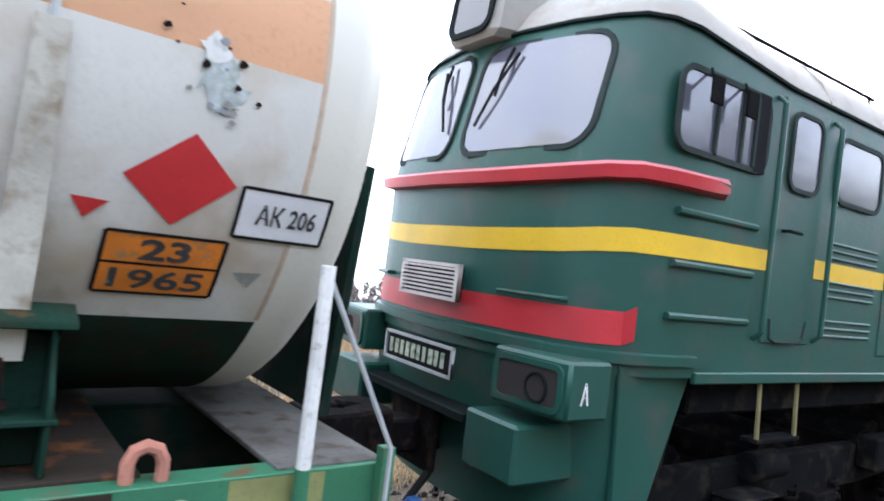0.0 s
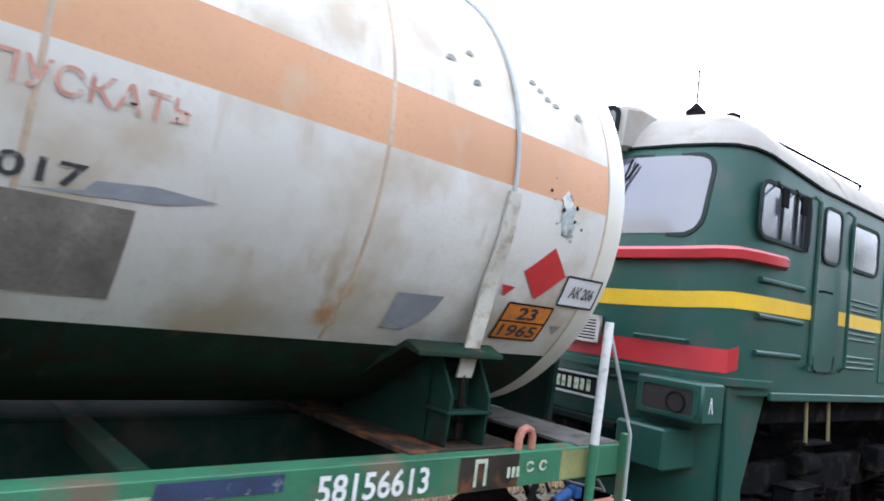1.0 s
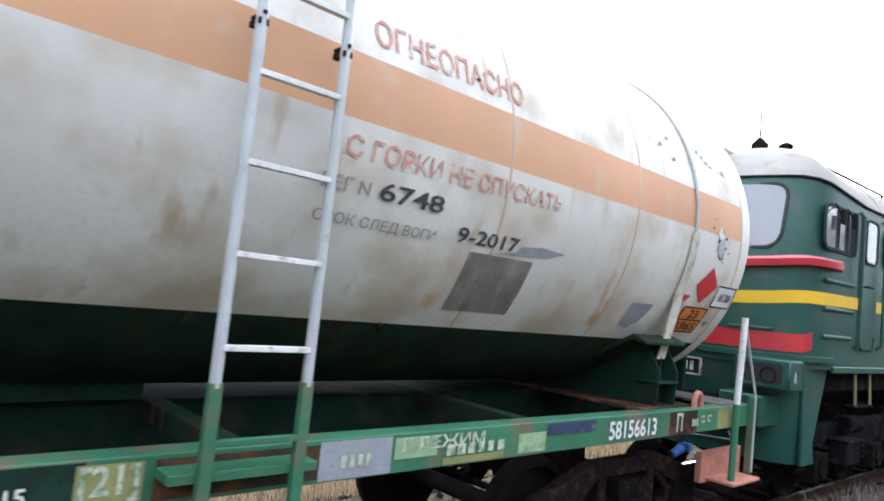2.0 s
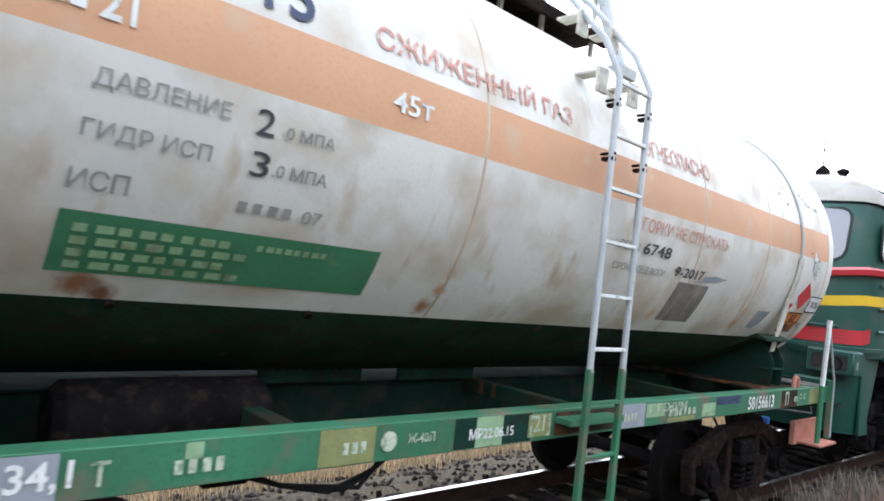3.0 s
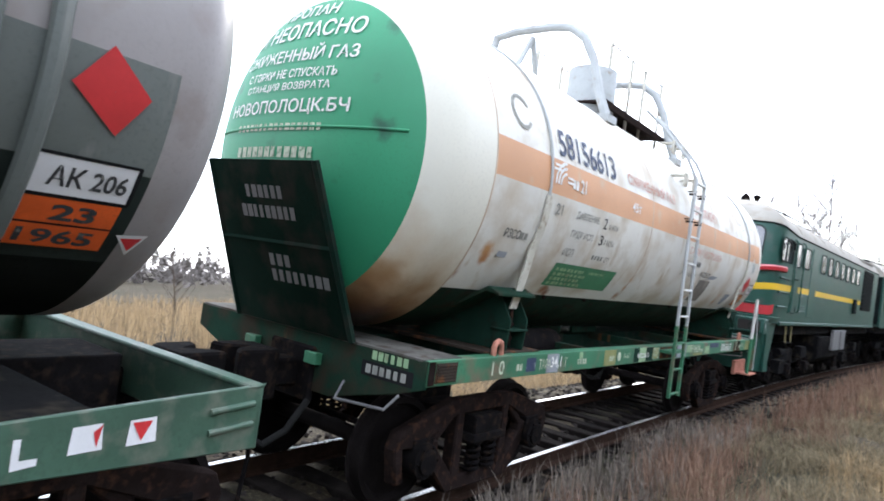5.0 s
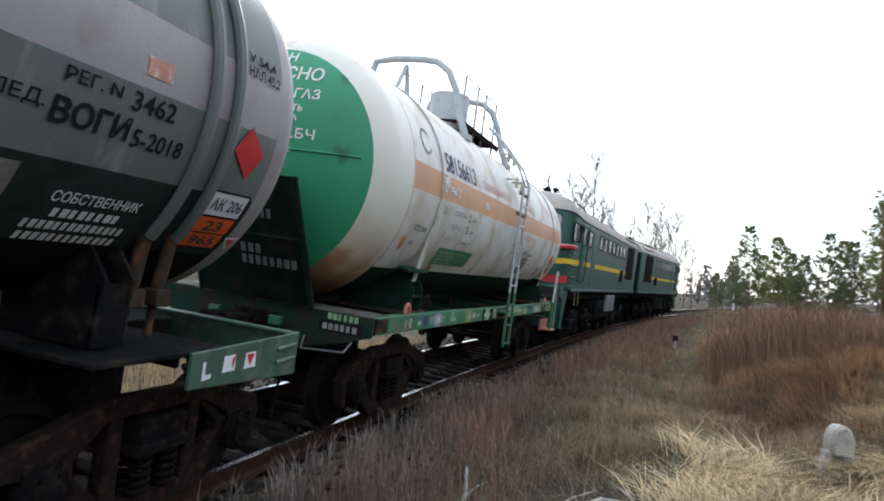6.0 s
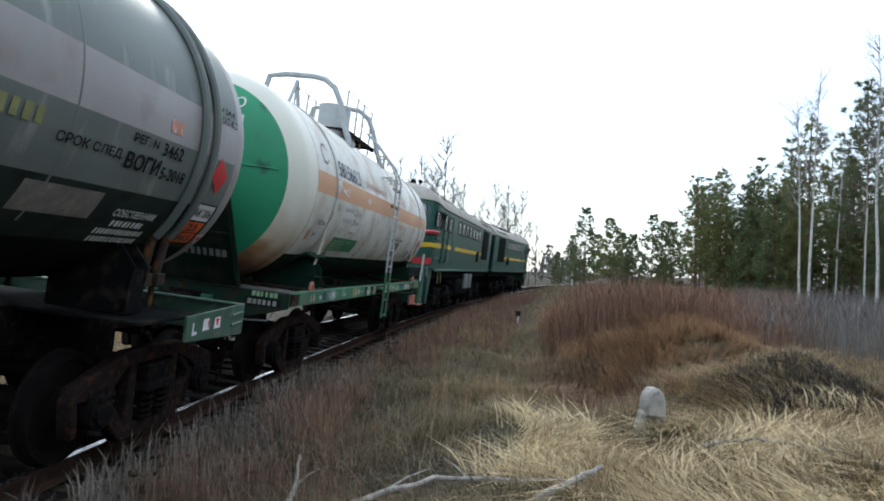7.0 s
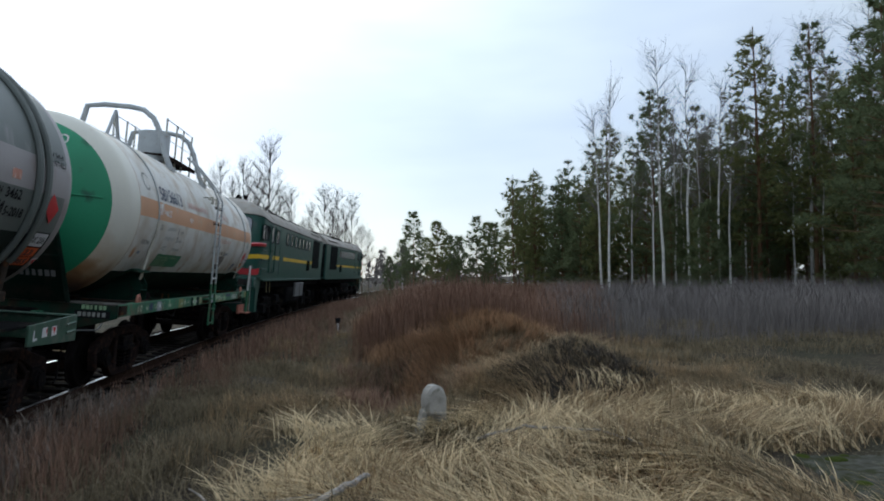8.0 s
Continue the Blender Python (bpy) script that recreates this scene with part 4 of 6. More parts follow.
    for q in ((4.2, 4.62, -25.5, -25.0), (4.2, 4.62, -30.3, -29.9), (4.2, 4.62, -35.5, -35.0), (4.19, 4.205, -35.2, -25.2), (4.615, 4.63, -35.2, -25.2)):
        tank_patch(w, "plate_rim", *q, "black", out=0.0090)
    tank_poly(w, "triangle_mark", [(4.07, -21.2), (4.19, -21.4), (4.12, -24.0)], "plate_red")
    tank_poly(w, "triangle_mark", [(4.68, -30.2), (4.8, -30.0), (4.76, -33.0)], "letter_grey")
    rng = random.Random(8)
    for k, (cx, cd, size, material) in enumerate(((4.46, -2.2, 0.15, "torn_paper"), (4.5, -4.6, 0.1, "torn_paper"), (4.44, 0.6, 0.08, "white_paint"))):
        star = [(cx + size * rng.uniform(0.35, 1.0) * math.cos(i * 0.42), cd + size * 36 * rng.uniform(0.35, 1.0) * math.sin(i * 0.42)) for i in range(15)]
        tank_poly(w, "torn_remnant", star, material, out=0.0045 + 0.0008 * k, label="torn remains of a pale sticker")
    for i in range(16):
        x, d, a = rng.gauss(4.45, 0.09), rng.gauss(-2.5, 3.6), rng.uniform(0.008, 0.024)
        tank_poly(w, "torn_remnant", [(x + a * rng.uniform(0.6, 1) * math.cos(k), d + a * 34 * rng.uniform(0.5, 1) * math.sin(k)) for k in (0, 1.1, 2.0, 3.2, 4.1, 5.2)], ("blue_patch", "cast_dark", "letter_grey", "rusty")[i % 4], out=0.0070 + 0.0004 * i)
    for i in range(9):
        x, d = rng.choice((rng.uniform(3.2, 3.8), rng.uniform(4.1, 4.7))), rng.uniform(19, 27)
        tank_poly(w, "torn_remnant", [(x, d), (x + 0.07, d + 0.3), (x + 0.05, d + 1.6), (x + 0.01, d + 1.2)], "letter_grey", out=0.0060)
    # lettering on the green end: reads from behind, so it runs towards the near side
    def on_end(y0, z0):
        def f(u, v):
            y, z = y0 - u, z0 + v
            rho = math.hypot(y, z - 2.99)
            return (-(5.25 + 0.58 * math.sqrt(max(0, 1 - (rho / 1.53) ** 2))) - 0.01, y, z)
        return f
    for s, half_w, z, h in (("ПРОПАН", 0.36, 4.02, 0.12), ("ОГНЕОПАСНО", 0.75, 3.8, 0.16), ("СЖИЖЕННЫЙ ГАЗ", 0.78, 3.58, 0.15), ("С ГОРКИ НЕ СПУСКАТЬ", 0.62, 3.43, 0.08), ("СТАНЦИЯ ВОЗВРАТА", 0.58, 3.31, 0.08), ("НОВОПОЛОЦК.БЧ", 0.82, 3.1, 0.14)):
        decal("lettering", w, letters(s, 2 * half_w, h, 0.014), on_end(half_w + 0.14, z + 0.12), "white_paint", "writing '" + s + "'")
    decal("lettering", w, bars(16, 1.2, 0.06, 3), on_end(0.74, 3.09), "letter_pale")
    decal("lettering", w, bars(12, 1.1, 0.09, 5), on_end(0.69, 2.86), "letter_pale")
    seam = [(-1.2 + 0.1 * i, 3.12) for i in range(25)]
    part("weld_seam", Shape().tube([(-(5.25 + 0.58 * math.sqrt(1 - (math.hypot(y, z - 2.99) / 1.53) ** 2)) - 0.004, y, z) for y, z in seam], 0.012, 6), "tank_green", w)

    def on_shield(y0, z0):
        return lambda u, v: (-5.481 - 0.416 * (z0 + v - 1.43), y0 - u, z0 + v)
    for y0, z0, n_, wd, seed in ((0.25, 2.5, 6, 0.5, 1), (0.35, 2.34, 9, 0.72, 2), (0.1, 1.95, 3, 0.3, 3), (0.1, 1.82, 8, 0.75, 4)):
        decal("lettering", w, bars(n_, wd, 0.1, seed), on_shield(y0, z0), "fuel_tank")
    part("shield_rail", Shape().box(-5.79, -0.73, 2.14, -5.755, 0.73, 2.17), "shield_green", w)
    # marks on the side sill
    def on_sill(x0, z0):
        return lambda u, v: (x0 + u, -1.508, z0 + v)
    def panel(x0, x1, material, z0=1.228, z1=1.412, y=-1.504):
        part("paint_patch", Shape().add([(x0, y, z0), (x1, y, z0), (x1, y, z1), (x0, y, z1)], [(0, 1, 2, 3)]), material, w)
    for q in ((-2.12, -1.78, "olive"), (-1.02, -0.78, "pale_green"), (-1.2, -0.5, "saddle_green", 1.23, 1.41, -1.502), (-0.53, -0.29, "olive", 1.25, 1.40), (0.5, 0.93, "blue_patch"), (0.95, 1.25, "pale_green", 1.29, 1.4), (1.93, 2.2, "pale_green", 1.24, 1.36), (2.21, 2.76, "letter_blue", 1.33, 1.405), (-3.9, -3.72, "letter_blue", 1.26, 1.39), (-3.5, -3.25, "blue_patch"), (-2.78, -2.7, "pale_green", 1.34, 1.41), (3.82, 4.3, "deck", 1.225, 1.413, -1.503), (1.3, 1.8, "olive", 1.23, 1.27), (-5.36, -5.28, "rusty"), (4.7, 5.1, "olive", 1.23, 1.41, -1.502), (-0.25, 0.5, "deck", 1.24, 1.40)):
        panel(*q)
    for s, x0, x1, z0, z1, mt in (("58156613", 2.93, 3.6, 1.25, 1.385, "white_paint"), ("[21]", -0.515, -0.305, 1.25, 1.395, "letter_pale"), ("ТАРА", -3.66, -3.42, 1.27, 1.37, "letter_pale"), ("34,1", -3.42, -3.2, 1.26, 1.385, "white_paint"), ("Т", -3.14, -3.07, 1.27, 1.37, "letter_pale"), ("П", 3.93, 4.03, 1.25, 1.40, "letter_pale"), ("1 0", -4.49, -4.29, 1.26, 1.385, "letter_pale"), ("МР22.06.15", -1.08, -0.68, 1.28, 1.345, "white_paint"), ("Ж-40Л", -1.56, -1.36, 1.30, 1.355, "letter_pale"), ("Г РЕЖИМ", 1.0, 1.62, 1.33, 1.40, "letter_pale"), ("с с", 4.36, 4.56, 1.30, 1.365, "letter_pale")):
        decal("lettering", w, letters(s, x1 - x0, z1 - z0, 0.02), on_sill(x0, z0), mt, "writing '" + s + "'")
    for x0, n_, wd in ((-1.98, 3, 0.16), (-4.08, 2, 0.12), (0.62, 4, 0.2), (1.32, 6, 0.5), (4.2, 3, 0.12), (-2.82, 4, 0.24)):
        decal("lettering", w, bars(n_, wd, 0.06, n_), on_sill(x0, 1.28), "letter_pale")
    decal("roundel", w, ([(0.055 * math.cos(a * 0.42), 0.055 * math.sin(a * 0.42)) for a in range(15)], [tuple(range(15))]), on_sill(-1.69, 1.325), "letter_pale")
    def on_beam(y0, z0):
        return lambda u, v: (-5.404, y0 - u, z0 + v)
    decal("lettering", w, bars(6, 0.4, 0.07, 2), on_beam(-0.95, 1.33), "pale_green")
    decal("dark_plate", w, ([(0, 0), (0.55, 0), (0.55, 0.12), (0, 0.12)], [(0, 1, 2, 3)]), on_beam(-0.85, 1.19), "black")
    decal("lettering", w, bars(6, 0.45, 0.07, 6), lambda u, v: (-5.408, -0.9 - u, 1.215 + v), "letter_grey")
    return w


WAGON = white_wagon()


# ---- dark gas tank wagon ----
def dark_wagon():
    w = thing("tank_wagon", "dark grey gas tank wagon with a pale band and painted belly shade", "tank wagon", "train")
    TANK.update(r=1.5, z=3.02, turn=0.0)
    # the two lowest bands step to black as painted shade
    tank_body(w, 4.3, (4.4, 4.4), (0.58, 0.58), [(-90, -46, "w2_belly", "belly painted black to stand for shade"), (-46, -25, "w2_low", "grimy green lower shell with shade painted in"), (-25, -5.5, "w2_dark", "dark grey-green shell"), (-5.5, 10.5, "w2_stripe", "dull pinkish-grey band"), (10.5, 176.8, "w2_dark", "dark grey shell"), (176.8, 187.3, "w2_stripe", "dull pale stripe"), (187.3, 270, "w2_belly", "belly painted black to stand for shade")], ("w2_stripe", "w2_stripe"), cap_edge=0.9)
    for x in (-1.2, 1.75):
        weld(w, x, "w2_dark")
    for sx in (-1, 1):
        for x in (sx * 3.5, sx * 3.74):
            arc = [(x, -1.53 * math.cos(radians(a)), 3.02 + 1.53 * math.sin(radians(a))) for a in range(-40, 221, 5)]
            part("tank_band", Shape().tube(arc, 0.042, 8), "w2_dark", w, "round steel holding band")
            for side in (-1, 1):
                y0, z0 = side * 1.53 * math.cos(radians(40)), 3.02 - 1.53 * math.sin(radians(40))
                part("band_end", Shape().cyl((x, y0 - side * 0.02, z0 + 0.12), (x, y0 - side * 0.1, 1.62), 0.05, 10).cyl((x, y0 - side * 0.1, 1.75), (x, y0 - side * 0.12, 1.34), 0.03, 8).box(x - 0.07, y0 - side * 0.16, 1.56, x + 0.07, y0 - side * 0.02, 1.68), "deck", w, "rusty turnbuckle of the band", 0.008)
        for side in (-1, 1):
            sh = Shape()
            for q in (-0.2, 0.02):
                sh.prism([(side * 0.4, 1.32), (side * 1.12, 1.32), (side * 1.22, 1.74), (side * 1.05, 1.95), (side * 0.4, 1.6)], "x", sx * 3.35 + q, sx * 3.35 + q + 0.03)
            sh.box(sx * 3.35 - 0.2, side * 1.15, 1.32, sx * 3.35 + 0.05, side * 1.18, 1.72)
            part("saddle", sh, "under_dark", w, "grimy steel saddle, darkened for shade", 0.005)
    part("centre_sill", Shape().box(-4.9, -0.3, 0.95, 4.9, 0.3, 1.3), "cast_dark", w, "black centre sill", 0.01)
    for sx in (-1, 1):
        deck = Shape().box(sx * 2.9, -1.46, 1.27, sx * 4.15, 1.46, 1.3)
        part("end_deck", deck, "under_dark", w, "grimy platform plate, darkened for shade", 0.004)
        for side in (-1, 1):
            y = side * 1.5
            x0, x1 = sorted((sx * 3.68, sx * 5.05))
            part("side_sill", Shape().prism([(x0, 1.05), (x0, 1.3), (x1, 1.36), (x1, 1.0)] if sx > 0 else [(x0, 1.0), (x0, 1.36), (x1, 1.3), (x1, 1.05)], "y", y, y - side * 0.03), "w2_green", w, "grey-green pressed end sill", 0.006)
            for z in (1.13, 1.24):
                part("sill_rib", Shape().cyl((sx * 4.72, y + side * 0.004, z), (sx * 5.0, y + side * 0.004, z + 0.02), 0.018, 8), "w2_green", w)
        part("end_beam", Shape().box(sx * 5.02, -1.5, 1.0, sx * 5.06, 1.5, 1.36).box(sx * 4.96, -1.5, 1.33, sx * 5.06, 1.5, 1.36), "w2_green", w, "grey-green end beam", 0.008)
        coupler(w, sx * 5.06, sx)
        part("grab_iron", Shape().tube([(sx * 5.07, -1.3, 1.05), (sx * 5.2, -1.28, 0.9), (sx * 5.16, -1.26, 0.45), (sx * 5.1, -1.25, 0.4)], 0.014, 6), "cast_dark", w)
    freight_bogies(w, (-3.9, 3.9))
    part("air_tank", Shape().lathe([(-0.5, 0.0), (-0.5, 0.18), (0.5, 0.18), (0.5, 0.0)], 20, "x", (0, -0.6, 1.05)), "cast_dark", w)
    t = lambda s, *a, **k: tank_text(w, s, *a, **k)
    t("РЕГ. N", 2.44, 2.8, -9.6, -6.8, "black", bold=0.016)
    t("3462", 2.88, 3.22, -11.0, -6.6, "black", bold=0.016)
    t("СРОК СЛЕД.", 1.62, 2.38, -16.2, -12.8, "black", bold=0.014)
    t("ВОГИ", 2.42, 2.92, -18.0, -12.6, "black", bold=0.03)
    t("5-2018", 2.95, 3.36, -18.6, -14.4, "black", bold=0.016)
    t("V 54,4", 3.86, 4.2, 12.0, 15.0, "black", bold=0.016, out=0.0120)
    t("НАЛ 45,2", 3.86, 4.25, 8.0, 11.4, "black", bold=0.016, out=0.0120)
    t("СОБСТВЕННИК", 2.66, 3.28, -34.2, -31.4, "plate_white", bold=0.012)
    for i, (x0, x1, n_) in enumerate(((2.72, 3.2, 8), (2.6, 3.3, 14), (2.62, 3.3, 13))):
        t("", x0, x1, -38.2 - 3.6 * i, -35.8 - 3.6 * i, "plate_white", count=n_)
    tank_patch(w, "worn_panel", 1.55, 2.4, -36.5, -27.0, "grey_patch", label="pale worn panel on the shell", nx=3)
    tank_patch(w, "worn_mark", 2.94, 3.14, -2.6, 1.6, "letter_red", nx=2)
    for x0, x1, n_ in ((1.08, 1.5, 4),):
        t("", x0, x1, -13.0, -8.6, "olive", count=n_)
    tank_poly(w, "hazard_diamond", [(3.97, -4.4), (4.18, -11.4), (4.06, -18.8), (3.83, -11.8)], "plate_red", out=0.0120, label="red hazard diamond sticker")
    tank_patch(w, "code_plate", 3.78, 4.24, -31.2, -23.6, "plate_white", out=0.0120, label="white emergency code plate", nx=3)
    t("АК 206", 3.85, 4.2, -29.4, -25.6, "letter_black", bold=0.02, out=0.0160)
    for q in ((3.78, 4.24, -24.0, -23.4), (3.78, 4.24, -31.6, -31.0), (4.225, 4.245, -31.2, -23.6)):
        tank_patch(w, "plate_rim", *q, "black", out=0.0140)
    tank_patch(w, "un_plate", 3.76, 4.22, -42.5, -31.8, "plate_vermilion", out=0.0120, label="orange danger number plate", nx=3)
    t("23", 3.92, 4.12, -36.2, -32.8, "letter_black", bold=0.03, out=0.0160)
    t("1965", 3.82, 4.16, -41.6, -38.2, "letter_black", bold=0.025, out=0.0160)
    tank_patch(w, "plate_rim", 3.76, 4.22, -37.3, -36.9, "black", out=0.0140)
    tank_poly(w, "triangle_mark", [(4.26, -38.0), (4.42, -37.4), (4.36, -43.0)], "plate_white", out=0.0120)
    tank_poly(w, "triangle_mark", [(4.285, -38.6), (4.395, -38.2), (4.355, -41.6)], "plate_red", out=0.0160)
    for x, red in ((4.28, True), (4.02, False)):
        part("sill_mark", Shape().add([(x, -1.504, 1.13), (x + 0.15, -1.504, 1.135), (x + 0.14, -1.504, 1.255), (x + 0.01, -1.504, 1.25)], [(0, 1, 2, 3)]), "plate_white", w)
        part("sill_mark", Shape().add([(x + 0.02, -1.508, 1.24), (x + 0.12, -1.508, 1.24), (x + 0.07, -1.508, 1.15)] if red else [(x + 0.1, -1.508, 1.22), (x + 0.14, -1.508, 1.25), (x + 0.12, -1.508, 1.15)], [(0, 1, 2)]), "plate_red", w)
    part("sill_mark", Shape().add([(3.8, -1.504, 1.1), (3.9, -1.504, 1.11), (3.9, -1.504, 1.14), (3.83, -1.504, 1.14), (3.83, -1.504, 1.23), (3.8, -1.504, 1.23)], [(0, 1, 2, 3, 4, 5)]), "plate_white", w)
    return w


DARK_WAGON = dark_wagon()


# ---- diesel locomotive section ----
NOSE = [(-6.9, 1.475), (-7.25, 1.455), (-7.5, 1.39), (-7.68, 1.27), (-7.8, 1.1), (-7.9, 0.8), (-7.97, 0.4), (-8.0, 0.0)]


def lean(z):
    return 0.0 if z < 3.1 else 0.26 * min(1, (z - 3.1) / 0.85)


def nose_rise(x, z):
    """The waist bands dip and the roof edge climbs a little round the nose."""
    f = min(1, max(0, (-6.2 - x) / 1.5))
    front = min(1, max(0, (-7.6 - x) / 0.38))
    if z < 2.3:
        return -0.05 * f
    dip = -0.02 * f - 0.08 * front
    return dip if z < 3.15 else dip + (0.17 * f + 0.08 * front) * min(1, (z - 3.15) / 0.7)


def nose_x(y, z):
    ay = abs(y)
    for (x0, y0), (x1, y1) in zip(NOSE, NOSE[1:]):
        if y1 <= ay <= y0:
            x = x0 + (x1 - x0) * (y0 - ay) / (y0 - y1)
            break
    else:
        x = -6.9
    return x + lean(z) * min(1, (-6.9 - x) / 0.9)


def loco_ring(z, inset=0.0, grow=0.0, x_end=8.3):
    pts = []
    for x, y in [(x_end, 1.475), (4.0, 1.475), (0.0, 1.475), (-4.0, 1.475), (-6.0, 1.475)] + NOSE:
        f = min(1, max(0, (-6.0 - x) / 2.0))
        xx = x + lean(z) * min(1, max(0, (-6.9 - x) / 0.9)) + inset * 1.1 * f - grow * f
        pts.append((xx, -max(0.0, y - inset * (1 if y > 0.9 else y / 0.9)) - (grow if y > 0.05 else 0), z + (nose_rise(x, z) if z > 1.95 else 0)))
    return pts + [(x, -y, z_) for x, y, z_ in pts[-2::-1]]


def loco_band(levels, closed_end=True):
    """A skin through rings given as (z, inset, grow)."""
    sh, rings = Shape(), [loco_ring(*q) for q in levels]
    k = len(rings[0])
    sh.v = [p for r in rings for p in r]
    for i in range(len(rings) - 1):
        sh.f += [(i * k + j, i * k + j + 1, (i + 1) * k + j + 1, (i + 1) * k + j) for j in range(k - 1)]
        if closed_end:
            sh.f.append((i * k, (i + 1) * k, (i + 1) * k + k - 1, i * k + k - 1))
    return sh


def rounded(u0, u1, v0, v1, r, n=4):
    out = []
    for cu, cv, a in ((u1 - r, v0 + r, -90), (u1 - r, v1 - r, 0), (u0 + r, v1 - r, 90), (u0 + r, v0 + r, 180)):
        out += [(cu + r * math.cos(radians(a + 90 * i / n)), cv + r * math.sin(radians(a + 90 * i / n))) for i in range(n + 1)]
    return out


def pane(parent, place, u0, u1, v0, v1, r=0.1, rim=0.05, name="window", rim_mat="rubber", glass="window_glass"):
    """A rounded window: a frame that stands proud of the skin, the glass set back in it. place(u, v, out)."""
    a, b = rounded(u0, u1, v0, v1, r), rounded(u0 - rim, u1 + rim, v0 - rim, v1 + rim, r + rim)
    k = len(a)
    sh = Shape()
    for ring, out in ((b, 0.002), (b, 0.022), (a, 0.022), (a, 0.006)):
        sh.v += [place(u, v, out) for u, v in ring]
    for q in range(3):
        sh.f += [(q * k + i, q * k + (i + 1) % k, (q + 1) * k + (i + 1) % k, (q + 1) * k + i) for i in range(k)]
    win = part(name, sh, rim_mat, parent)
    g = Shape()
    levels = [v0, v0 + r * 0.3, v0 + r, (v0 + v1) / 2, v1 - r, v1 - r * 0.3, v1]
    for v in levels:
        h = max(0.0, v0 + r - v, v - v1 + r)
        cut = r - math.sqrt(max(0.0, r * r - h * h))
        g.v += [place(u0 + cut + (u1 - u0 - 2 * cut) * q / 10, v, 0.012) for q in range(11)]
    g.f = [(q * 11 + s, q * 11 + s + 1, (q + 1) * 11 + s + 1, (q + 1) * 11 + s) for q in range(len(levels) - 1) for s in range(10)]
    part("pane", g, glass, win)
    return win


def locomotive():
    w = thing("locomotive", "green diesel locomotive with red and yellow bands and a cream roof", "locomotive", "train")
    part("body", loco_band([(1.76, 0, 0), (2.4, 0, 0), (3.1, 0, 0), (3.5, 0, 0), (3.93, 0, 0)]), "loco_green", w, "dark green steel body")
    part("roof", loco_band([(3.93, 0, 0.012), (3.98, 0.02, 0.012), (4.12, 0.09, 0), (4.28, 0.24, 0), (4.42, 0.46, 0), (4.52, 0.74, 0), (4.57, 1.05, 0), (4.59, 1.46, 0)]), "loco_roof", w, "cream rounded roof")
    part("gutter", loco_band([(3.905, 0, 0.004), (3.91, 0, 0.022), (3.935, 0, 0.022), (3.94, 0, 0.004)], False), "loco_dark", w, "dark gutter under the roof edge")
    part("yellow_band", loco_band([(2.55, 0, 0.005, 4.5), (2.7, 0, 0.005, 4.5)], False), "loco_yellow", w, "yellow stripe")
    # red bands only round the nose
    def nose_band(z0, z1, x_stop, grow0, grow1, material, label, taper=False):
        pts0 = [p for p in loco_ring(z0, 0, grow0) if p[0] < -6.89]
        pts1 = [p for p in loco_ring(z1, 0, grow1) if p[0] < -6.89]
        ends = lambda g, z: ((x_stop, -1.475 - g, z), (x_stop, 1.475 + g, z))
        zm = (z0 + z1) / 2
        a0, b0 = ends(grow0 * (0.3 if taper else 1), zm - 0.02 if taper else z0)
        a1, b1 = ends(grow1 * (0.3 if taper else 1), zm + 0.02 if taper else z1)
        pts0, pts1 = [a0] + pts0 + [b0], [a1] + pts1 + [b1]
        if x_stop < -6.9:
            pts0, pts1 = [p for p in pts0 if p[0] <= x_stop + 0.01], [p for p in pts1 if p[0] <= x_stop + 0.01]
        k = len(pts0)
        sh = Shape()
        sh.v = pts0 + pts1
        sh.f = [(i, i + 1, k + i + 1, k + i) for i in range(k - 1)]
        part("band", sh, material, w, label)
    nose_band(1.99, 2.2, -7.49, 0.006, 0.006, "loco_red", "red band round the nose")
    nose_band(3.0, 3.08, -6.68, 0.075, 0.085, "loco_red", "red visor band under the windscreen", True)
    nose_band(2.985, 3.0, -6.7, 0.0, 0.075, "loco_red", "", True)
    nose_band(3.08, 3.12, -6.68, 0.085, 0.0, "loco_pink", "paler pink upper face of the visor band", True)
    nose_band(1.84, 1.9, -6.85, 0.035, 0.035, "loco_green", "")
    nose_band(1.9, 1.91, -6.85, 0.035, 0.0, "loco_green", "")
    # apron below the nose
    ap = Shape()
    skirt = [(x, min(y, 1.4)) for x, y in NOSE if x < -7.2]
    for z, back in ((1.83, 0.02), (1.3, 0.06), (0.62, 0.22)):
        near = [(x + back, -y, z) for x, y in skirt]
        ap.v += near + [(x, -y, z_) for x, y, z_ in near[-2::-1]]
    k = 2 * len(skirt) - 1
    for q in range(2):
        ap.f += [(q * k + i, q * k + i + 1, (q + 1) * k + i + 1, (q + 1) * k + i) for i in range(k - 1)]
    part("apron", ap, "loco_green", w, "green front apron")
    for side in (-1, 1):
        part("apron_side", Shape().prism([(-7.5, 1.83), (-6.72, 1.83), (-6.78, 1.74), (-7.2, 0.62), (-7.42, 0.62)], "y", side * 1.37, side * 1.41), "loco_green", w, "green apron side plate", 0.01)
    for side in (-1, 1):
        part("front_step", Shape().box(-8.12, side * 0.72, 1.06, -7.6, side * 1.22, 1.42), "loco_green", w, "green step box", 0.02)
    coupler(w, -8.02, -1)
    part("hose_coupling", Shape().cyl((-8.2, -0.38, 0.66), (-8.42, -0.36, 0.58), 0.06, 12, 0.045).box(-8.26, -0.48, 0.62, -8.18, -0.36, 0.72), "blue_paint", w, "blue painted end cock of the brake hose", 0.01)
    coupler(w, 8.2, 1)
